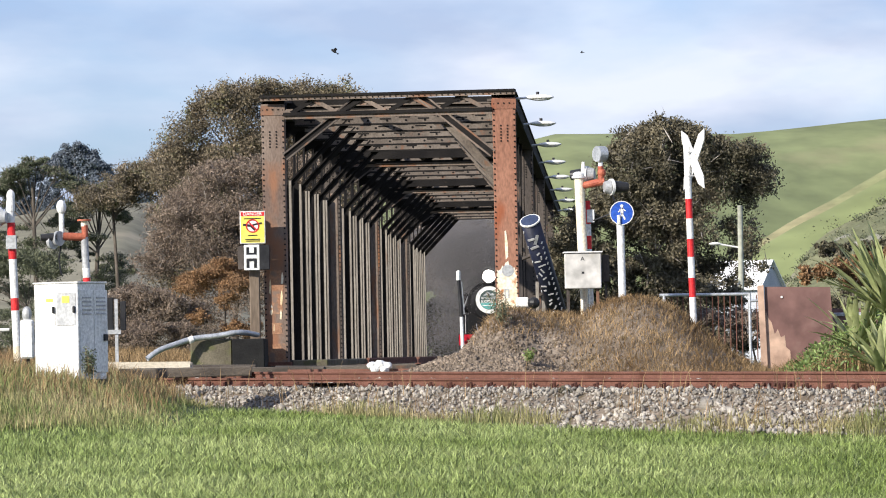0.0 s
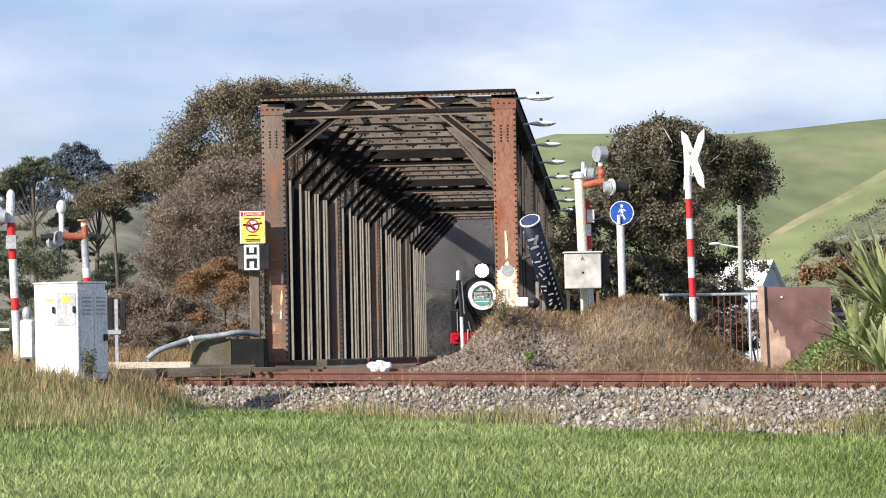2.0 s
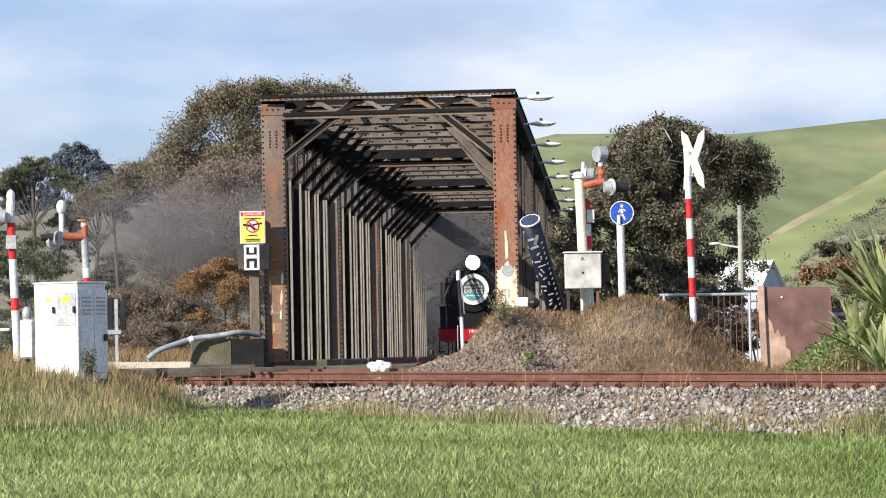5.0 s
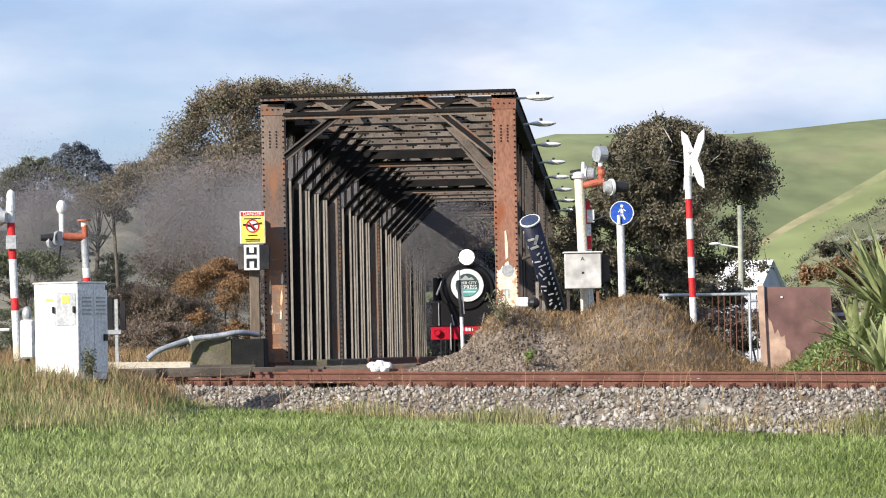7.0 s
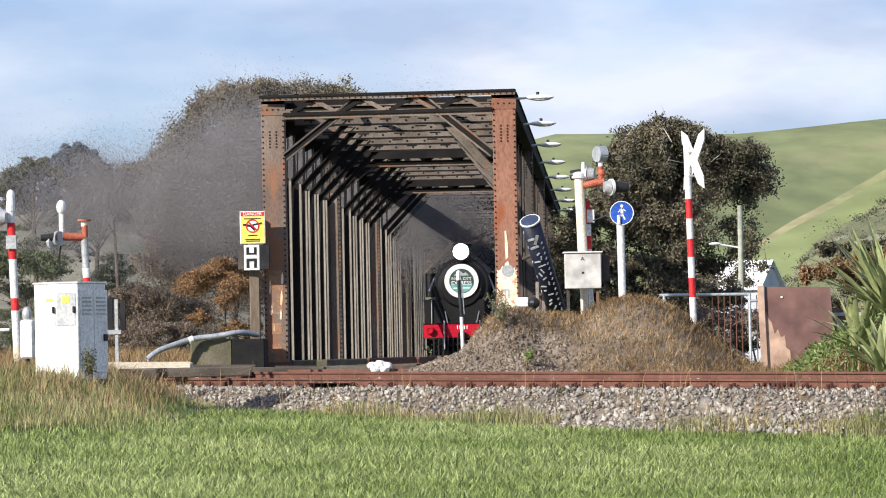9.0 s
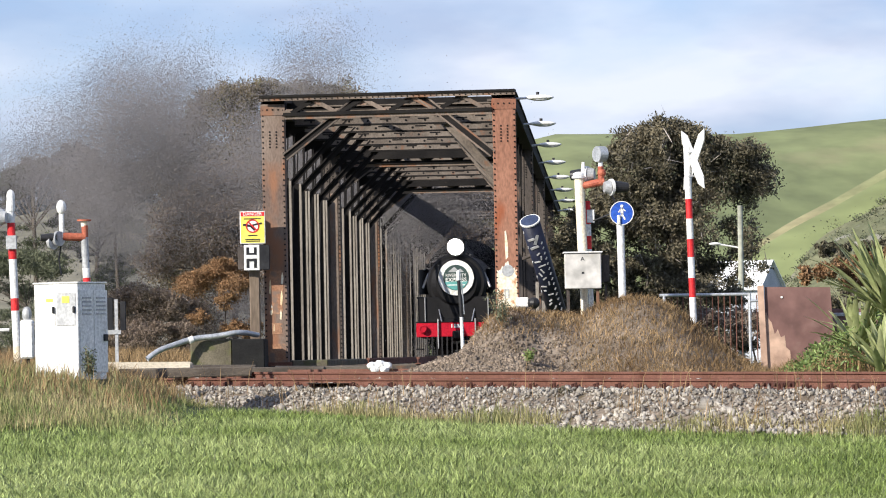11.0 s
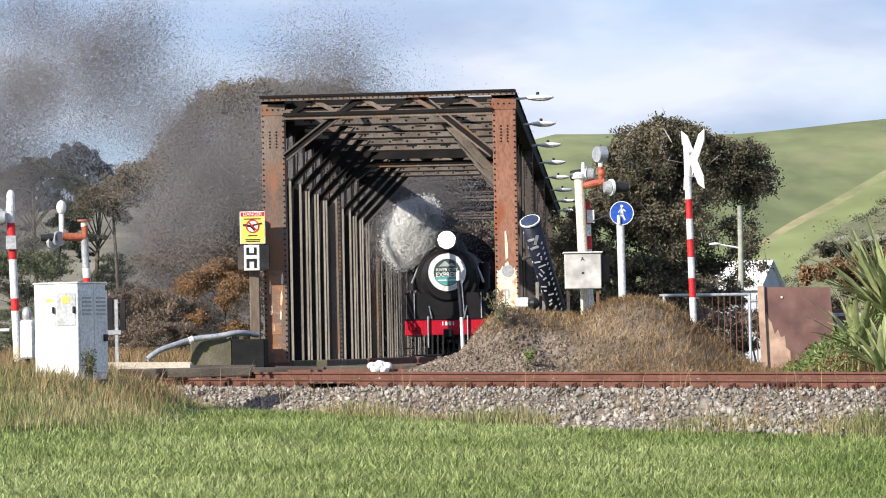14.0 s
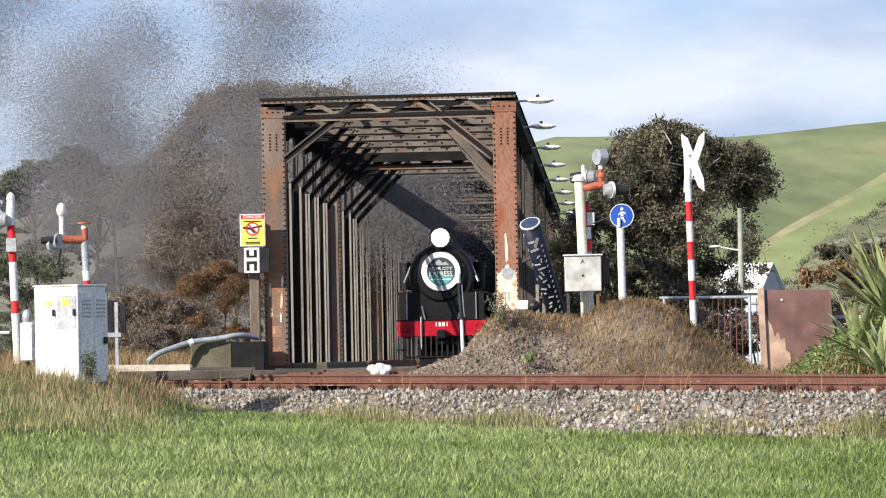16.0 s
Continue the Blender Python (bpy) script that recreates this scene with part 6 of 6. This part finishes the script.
def build_loco():
    t = LOCO
    zc = 2.32
    bm = B()
    rod(bm, (0, 0.30, zc), (0, 2.4, zc), 0.90, n=40)
    rod(bm, (0, 0.22, zc), (0, 0.30, zc), 0.84, 0.90, n=40)
    part("smokebox", bm, LOCO_BLACK, t)
    bm = B()
    rod(bm, (0, 0.10, zc), (0, 0.22, zc), 0.62, 0.76, n=36)
    part("smokebox_door", bm, LOCO_BLACK, t)
    bm = B()
    rod(bm, (0, 2.4, zc), (0, 9.0, zc + 0.05), 0.86, 0.95, n=40)
    part("boiler", bm, LOCO_BLACK, t)
    bm = B()
    rod(bm, (0, 1.3, 3.1), (0, 1.3, 3.62), 0.30, 0.26, n=24)
    rod(bm, (0, 1.3, 3.60), (0, 1.3, 3.66), 0.31, n=24)
    part("chimney", bm, LOCO_BLACK, t)
    for y in (4.2, 6.4):
        part("dome", ball(B(), (0, y, 3.1), 0.42, (1, 1.2, 1.0), 18, 10), LOCO_BLACK, t)
    # cab, tender
    bm = box(B(), (-1.3, 9.0, 1.5), (1.3, 11.2, 3.1), 0.03)
    rod(bm, (0, 8.8, 2.55), (0, 11.6, 2.55), 1.30, n=40)
    part("cab", bm, LOCO_BLACK, t)
    bm = box(B(), (-1.25, 11.5, 1.2), (1.25, 17.5, 3.1), 0.06)
    rod(bm, (0, 11.8, 2.2), (0, 17.4, 2.2), 1.24, n=36)
    part("tender", bm, LOCO_BLACK, t)
    for sx in (-1, 1):
        part("cab_window", box(B(), (sx * 0.98 - 0.2, 8.78, 2.5), (sx * 0.98 + 0.2, 8.80, 2.95), 0.01), BLACK_PAINT, t)
        part("running_board", box(B(), (sx * 1.22 if sx < 0 else 0.75, 0.4, 1.86), (-0.75 if sx < 0 else 1.22, 9.0, 1.92), 0.008), LOCO_BLACK, t)
        part("cylinder", rod(B(), (sx * 0.98, 0.9, 0.95), (sx * 0.98, 2.1, 0.95), 0.30, n=24), LOCO_BLACK, t)
        part("valve_chest", rod(B(), (sx * 0.95, 0.8, 1.5), (sx * 0.95, 2.2, 1.5), 0.19, n=20), LOCO_BLACK, t)
        part("handrail", rod(B(), (sx * 0.95, 0.12, 1.12), (sx * 0.95, 0.12, 1.9), 0.018, n=8), BRIGHT_STEEL, t)
        part("slide_bar", rod(B(), (sx * 1.02, 0.3, 2.18), (sx * 0.84, 0.5, 2.62), 0.035, n=8), BRIGHT_STEEL, t, "bright polished rod")
        part("boiler_rail", rod(B(), (sx * 0.98, 0.5, 2.75), (sx * 1.0, 8.6, 2.75), 0.02, n=8), BRIGHT_STEEL, t)
        part("air_reservoir", rod(B(), (sx * 1.05, 2.6, 1.65), (sx * 1.05, 4.8, 1.65), 0.2, n=18), LOCO_BLACK, t)
        part("pump", rod(B(), (sx * 1.02, 1.2, 2.0), (sx * 1.02, 1.2, 2.75), 0.16, n=16), LOCO_BLACK, t)
        part("smokebox_stay", rod(B(), (sx * 0.45, 0.0, 1.15), (sx * 0.62, 0.35, 1.9), 0.022, n=8), BRIGHT_STEEL, t)
        part("step", box(B(), (sx * 1.12 - 0.12, -0.05, 0.32), (sx * 1.12 + 0.12, 0.2, 0.36), 0.006), LOCO_BLACK, t)
        part("step_hanger", box(B(), (sx * 1.2 - 0.015, 0.02, 0.32), (sx * 1.2 + 0.015, 0.12, 0.74)), LOCO_BLACK, t)
        part("marker_lamp", rod(B(), (sx * 1.02, -0.14, 0.94), (sx * 1.02, -0.003, 0.94), 0.12, 0.13, n=18), LOCO_RED, t, "round red buffer beam fitting")
        bm = B()
        n = 18
        for k in range(n):
            a0, a1 = 2 * math.pi * k / n, 2 * math.pi * (k + 1) / n
            rod(bm, (sx * 1.02 + 0.09 * math.cos(a0), -0.15, 0.94 + 0.09 * math.sin(a0)), (sx * 1.02 + 0.09 * math.cos(a1), -0.15, 0.94 + 0.09 * math.sin(a1)), 0.012, n=5)
        part("hose_ring", bm, LOCO_RED, t)
        part("hose", rod(B(), (sx * 0.56, -0.06, 0.35), (sx * 0.56, -0.06, 1.24), 0.026, n=8), BRIGHT_STEEL, t, "upright grey hose pipe")
    part("front_apron", box(B(), (-1.17, 0.16, 1.16), (1.17, 0.22, 1.90), 0.01), LOCO_BLACK, t)
    part("front_platform", box(B(), (-1.24, -0.02, 1.135), (1.24, 0.9, 1.165), 0.006), LOCO_BLACK, t)
    part("saddle", box(B(), (-0.6, 0.5, 1.1), (0.6, 2.0, 1.75), 0.05), LOCO_BLACK, t)
    part("frame", box(B(), (-0.52, 0.1, 0.6), (0.52, 9.5, 1.25), 0.02), LOCO_BLACK, t)
    part("buffer_beam", box(B(), (-1.22, 0.0, 0.70), (1.22, 0.12, 1.13), 0.015), LOCO_RED, t, "bright red buffer beam")
    part("coupler", box(B(), (-0.13, -0.35, 0.62), (0.13, -0.002, 0.88), 0.04), LOCO_BLACK, t)
    bm = B()
    for k, w in enumerate((0.03, 0.075, 0.075, 0.03)):
        x = -0.15 + 0.1 * k
        box(bm, (x - w / 2, -0.012, 0.97), (x + w / 2, -0.003, 1.08))
    part("number_mark", bm, WHITE_PAINT, t, "white painted number bars")
    bar = part("cowcatcher_bar", beam(B(), (0, 0, 0.70), (0, -0.14, 0.14), 0.045, 0.05), LOCO_BLACK, t)
    bar.location = (-0.9, 0.02, 0)
    for k in range(1, 13):
        same(bar, Matrix.Translation((-0.9 + 0.15 * k, 0.02, 0)))
    part("cowcatcher_foot", box(B(), (-0.98, -0.17, 0.11), (0.98, -0.09, 0.16), 0.01), LOCO_BLACK, t)
    # headlight
    hl = part("headlight", rod(B(), (0, 0.06, 3.40), (0, 0.5, 3.40), 0.29, 0.24, n=28), LOCO_BLACK, t)
    part("lens", rod(B(), (0, 0.025, 3.40), (0, 0.055, 3.40), 0.24, n=28), HEADLIGHT, hl, "lit white headlight lens")
    part("headlight_stand", box(B(), (-0.16, 0.2, 3.1), (0.16, 0.5, 3.2)), LOCO_BLACK, t)
    # round headboard
    hb = part("headboard", rod(B(), (0, 0.03, 2.43), (0, 0.06, 2.43), 0.535, n=56), WHITE_PAINT, t, "round white-rimmed headboard")
    hb.location = (0, 0, 0.045)
    part("centre_disc", rod(B(), (0, 0.016, 2.43), (0, 0.028, 2.43), 0.385, n=48), BOARD_GREEN, hb, "dark green centre with teal foot")
    bm = B()
    pts = [(0.37 * math.cos(a), 2.43 + 0.37 * math.sin(a)) for a in [math.pi + math.pi * 0.10 + math.pi * 0.80 * k / 20 for k in range(21)]]
    f = bm.faces.new([bm.verts.new((x, 0.012, z)) for x, z in pts])
    part("teal_foot", bm, BOARD_TEAL, hb)
    text_part("line_text", "RIVER CITY", 0.125, Matrix.Translation((0, 0.009, 2.50)) @ FACE, WHITE_PAINT, hb)
    text_part("line_text", "EXPRESS", 0.172, Matrix.Translation((0, 0.009, 2.36)) @ FACE, WHITE_PAINT, hb)
    part("underline", box(B(), (-0.27, 0.007, 2.195), (0.27, 0.011, 2.225)), WHITE_PAINT, hb)
    part("hill_mark", ragged(B(), [(-0.24, 2.60), (-0.05, 2.76), (0.06, 2.66), (0.14, 2.70), (0.24, 2.60)], 0.008, 0.004), GREY_METAL, hb)
    # wheels
    def axle(y, r, spokes):
        bm = B()
        rod(bm, (-0.62, 0, 0), (0.62, 0, 0), 0.07, n=10)
        for sx in (-1, 1):
            rod(bm, (sx * 0.53, 0, 0), (sx * 0.66, 0, 0), r, n=32)
            rod(bm, (sx * 0.50, 0, 0), (sx * 0.53, 0, 0), r + 0.03, n=32)
            for k in range(spokes):
                a = 2 * math.pi * k / spokes
                beam(bm, (sx * 0.67, 0, 0), (sx * 0.67, math.cos(a) * r * 0.95, math.sin(a) * r * 0.95), 0.05, 0.04, up=(1, 0, 0))
        w = part("wheelset", bm, LOCO_BLACK, t)
        w.location = (0, y, r)
        WHEELS.append((w, y, r))

    axle(1.0, 0.38, 10)
    axle(2.9, 0.38, 10)
    for k in range(4):
        axle(4.2 + 1.45 * k, 0.69, 14)
    axle(10.4, 0.45, 10)
    for y in (12.4, 13.9, 15.4, 16.9):
        axle(y, 0.40, 10)


BOARD_GREEN = mat("dark_bottle_green_paint", (0.035, 0.065, 0.06), (0.06, 0.09, 0.085), 0.4, 0, 3, 20, 0)
BOARD_TEAL = mat("teal_paint", (0.10, 0.34, 0.32), (0.14, 0.40, 0.38), 0.4, 0, 3, 20, 0)
build_loco()


# ---- smoke, steam and birds ----
def puff_mesh(name, radius, count, fleck, seed, material, lobes=10, wide=(0.26, 0.5)):
    """A drifting puff: a loose cloud of very small flecks, thick in its lobes and thin at its rim."""
    rng = np.random.default_rng(seed)
    c = rng.normal(size=(lobes, 3))
    c = c / np.linalg.norm(c, axis=1)[:, None] * radius * rng.uniform(0.1, 0.62, lobes)[:, None]
    s = radius * rng.uniform(*wide, lobes)
    pick = rng.integers(0, lobes, count)
    p = c[pick] + rng.normal(size=(count, 3)) * s[pick][:, None]
    a, b = rng.normal(size=(count, 3)), rng.normal(size=(count, 3))
    k = fleck * rng.uniform(0.6, 1.3, count)[:, None]
    a = a / np.linalg.norm(a, axis=1)[:, None] * k
    b = b / np.linalg.norm(b, axis=1)[:, None] * k
    v = np.stack([p, p + a, p + b], 1).reshape(-1, 3)
    return from_arrays(name, v, np.arange(count * 3).reshape(-1, 3), material)


SMOKE_SEEDS = [puff_mesh("smoke_puff", 2.0, 26000, 0.031, 91 + k, DARK_SMOKE) for k in range(4)]
STEAM_SEED = puff_mesh("steam_puff", 0.58, 85000, 0.041, 97, PALE_SMOKE, 12, (0.16, 0.30))
HAZE_SEED = puff_mesh("smoke_haze", 1.8, 22000, 0.024, 99, DARK_SMOKE)
PUFFS, STEAM = [], []
for puff_index in range(66):
    if puff_index < 4:
        puff = SMOKE_SEEDS[puff_index]
    else:
        puff = same(SMOKE_SEEDS[puff_index % 4], Matrix.Identity(4))
    tagged(puff, "translucent dark grey coal smoke drifting beside the bridge", "smoke", "smoke drifting from the chimney")
    PUFFS.append(puff)
for puff_index in range(7):
    puff = STEAM_SEED if puff_index == 0 else same(STEAM_SEED, Matrix.Identity(4))
    tagged(puff, "bright white steam puff beside the boiler", "steam", "steam puffs")
    STEAM.append(puff)


def bird(label):
    t = thing("bird", label, "bird", "birds in flight")
    part("body", ball(B(), (0, 0, 0), 0.045, (2.0, 0.8, 0.8), 10, 8), BLACK_PAINT, t)
    part("tail", ragged(B(), [(0.07, -0.005), (0.15, -0.025), (0.15, 0.025)], -0.004), BLACK_PAINT, t)
    for s in (1, -1):
        bm = B()
        vs = [bm.verts.new(c) for c in ((-0.04, 0, 0.01), (0.04, 0, 0.01), (0.05, s * 0.12, 0.09), (-0.01, s * 0.13, 0.095), (0.04, s * 0.24, 0.06))]
        bm.faces.new((vs[0], vs[1], vs[2], vs[3]))
        bm.faces.new((vs[3], vs[2], vs[4]))
        part("wing", bm, BLACK_PAINT, t)
    return t


HAZE = []
for puff_index in range(12):
    puff = same(HAZE_SEED, Matrix.Identity(4)) if puff_index else HAZE_SEED
    tagged(puff, "thin grey smoke hanging at the far end of the bridge", "smoke", "smoke hanging behind the train")
    HAZE.append(puff)

BIRDS = [bird("small dark bird flapping across the sky"), bird("small dark bird gliding far off")]


# ---- setting things on the falling ground ----
def set_on_fall():
    """Shift each fixed thing, without turning it, to where the fall of the ground to the right puts it."""
    moving = {LOCO, *PUFFS, *STEAM, *HAZE, *BIRDS, cam, sun}
    bpy.context.view_layer.update()
    for ob in [o for o in scene.collection.objects if o.parent is None]:
        if ob in moving or ob.get("kind") in ("structure", "stuff") or ob.name.startswith(("bridge_span", "railway_track", "earth_mound", "walkway_lamp", "deck_kerb")):
            continue
        kin = [o for o in [ob, *ob.children_recursive] if o.type in ("MESH", "CURVE", "FONT")]
        c = sum((o.matrix_world @ (sum((Vector(v) for v in o.bound_box), Vector()) / 8) for o in kin), Vector()) / len(kin)
        c.z = min(c.z, c.y * 0.05)
        ob.matrix_basis = Matrix.Translation(LEVEL @ c - c) @ ob.matrix_basis


set_on_fall()


# ---- motion of train, smoke and birds ----
# seconds, metres from the viewer, sideways and rail height
TRAIN = [(0.0, 178.0, 1.83, -0.27), (1.5, 170.0, 1.55, -0.25), (3.5, 162.0, 1.256, -0.20), (6.5, 150.2, 0.863, -0.165), (9.0, 141.6, 0.585, -0.13), (11.5, 134.8, 0.354, -0.115), (14.0, 128.2, 0.125, -0.10), (16.0, 123.8, -0.055, -0.085)]


def train_at(t):
    ts = [r[0] for r in TRAIN]
    return Vector([float(np.interp(t, ts, [r[k] for r in TRAIN])) for k in (2, 1, 3)])


def motions():
    heading = Matrix.Rotation(-math.atan(K), 4, "Z")
    walk(LOCO, [(t, Matrix.Translation(LEVEL @ Vector((x, d, z + 2.0)) - Vector((0, 0, 2.0))) @ heading) for t, d, x, z in TRAIN])
    for w, y, r in WHEELS:
        rows = []
        n = int(54.2 / r / 1.2) + 2
        for k in range(n + 1):
            t = 16.0 * k / n
            d = train_at(t).y
            rows.append((t, Matrix.Translation((0, y, r)) @ Matrix.Rotation((178.0 - d) / r, 4, "X")))
        walk(w, rows)
    rng = random.Random(17)
    n = len(PUFFS)
    for k, p in enumerate(PUFFS):
        born = -1.5 + 17.2 * (k + rng.random() * 0.6) / n
        # the plume thickens as the engine works harder
        side = -rng.uniform(1.1, 2.8) - (0.3 if 2 < born < 9 else 0.0)
        rise = rng.uniform(0.05, 0.7) if k % 3 == 0 else rng.uniform(0.4, 1.3)
        rise *= min(1.15, 0.28 + 0.09 * max(born, 0))
        if born > 7:
            side, rise = side * 0.85, rise * rng.uniform(0.4, 1.45)
        near = rng.uniform(-0.5, 0.9)
        turn = Matrix.Rotation(rng.uniform(0, 6.28), 4, "Z") @ Matrix.Rotation(rng.uniform(0, 6.28), 4, "X")
        rows = []

        def where(t):
            age = t - born
            if age <= 0:
                return train_at(t) + Vector((0, 14.2 - 0.4 * (k % 5), -6.0))
            c = train_at(born) + Vector((0, 1.3, 3.9))
            go = age - 0.35 * min(age, 1.0)
            return c + Vector((side * go, near * age, 0.35 * min(age, 1.2) + rise * age))

        times = sorted({0.0, 16.0, *[x for x in (born - 0.5, born - 0.02, born + 0.25, born + 0.6, born + 1.2, born + 2.4, born + 5, born + 9) if 0 < x < 16]} | {float(x) for x in range(2, 16, 2) if x < born - 0.6})
        for t in times:
            a = max(0.0, t - born)
            rows.append((t, Matrix.Translation(where(t)) @ Matrix.Rotation(0.10 * a, 4, "Y") @ turn))
        walk(p, rows)
    for k, p in enumerate(STEAM):
        born = 13.0 + 0.12 * k

        def steam_where(t):
            a = t - born
            if a <= 0:
                return train_at(t) + Vector((0, 3.4, 2.34))
            c = train_at(born)
            xs = np.interp(a, [0, 0.3, 0.9, 1.5, 2.2, 3.2], [0, -0.85, (-0.8, -1.25, -1.35, -0.95)[k % 4] - 0.15 * (k // 4), -0.9 - 0.12 * (k % 3), -0.2, 0.0])
            zs = np.interp(a, [0, 0.3, 0.9, 1.5, 2.2, 3.2], [2.4, 3.5, (4.15, 3.75, 3.15, 3.4)[k % 4] + 0.15 * (k // 4), 3.6 + 0.2 * (k % 3), 2.6, 2.4])
            return c + Vector((float(xs), float(np.interp(a, [0, 0.4, 0.9, 2.2, 3.2], [1.4, -0.3, -1.2, -1.2, 1.2])), float(zs)))

        rows = []
        for t in [0.0] + [float(x) for x in range(2, 13, 2)] + [born - 0.02, born + 0.3, born + 0.9, born + 1.5, born + 2.2, 16.0]:
            rows.append((t, Matrix.Translation(steam_where(t)) @ Matrix.Rotation(1.3 * k, 4, "Z") @ Matrix.Rotation(0.2 * max(0, t - born), 4, "Y")))
        walk(p, rows)
    for k, p in enumerate(HAZE):
        x, y, z = -0.2 + 0.95 * (k % 4) + 0.12 * (k // 4), 181 + 1.3 * k, 0.8 + 1.8 * (k // 4) + 0.3 * (k % 3)
        walk(p, [(0.0, pose(x, y, z, 40 * k)), (3.0, pose(x - 0.6, y, z + 0.1, 40 * k)), (8.0, pose(x - 5.0, y, z + 0.4, 40 * k)), (16.0, pose(x - 14.0, y, z + 2.0, 40 * k + 10))])
    walk(BIRDS[0], [(0.0, pose(-2.8, 120, 8.15, 0, 35, 0)), (0.5, pose(-7.1, 120, 7.5, 0, 10, 0)), (1.0, pose(-11.3, 120, 6.3, 0, -15, 0)), (1.6, pose(-18, 120, 5, 0, 0, 0)), (16.0, pose(-60, 118, 8, 0, 0, 0))])
    walk(BIRDS[1], [(0.0, pose(8.2, 260, 17.3, 0, 0, 0)), (0.4, pose(4.0, 260, 22, 0, 0, 0)), (1.0, pose(-3.0, 260, 30, 0, 0, 0)), (16.0, pose(-70, 170, 40, 0, 0, 0))])


motions()
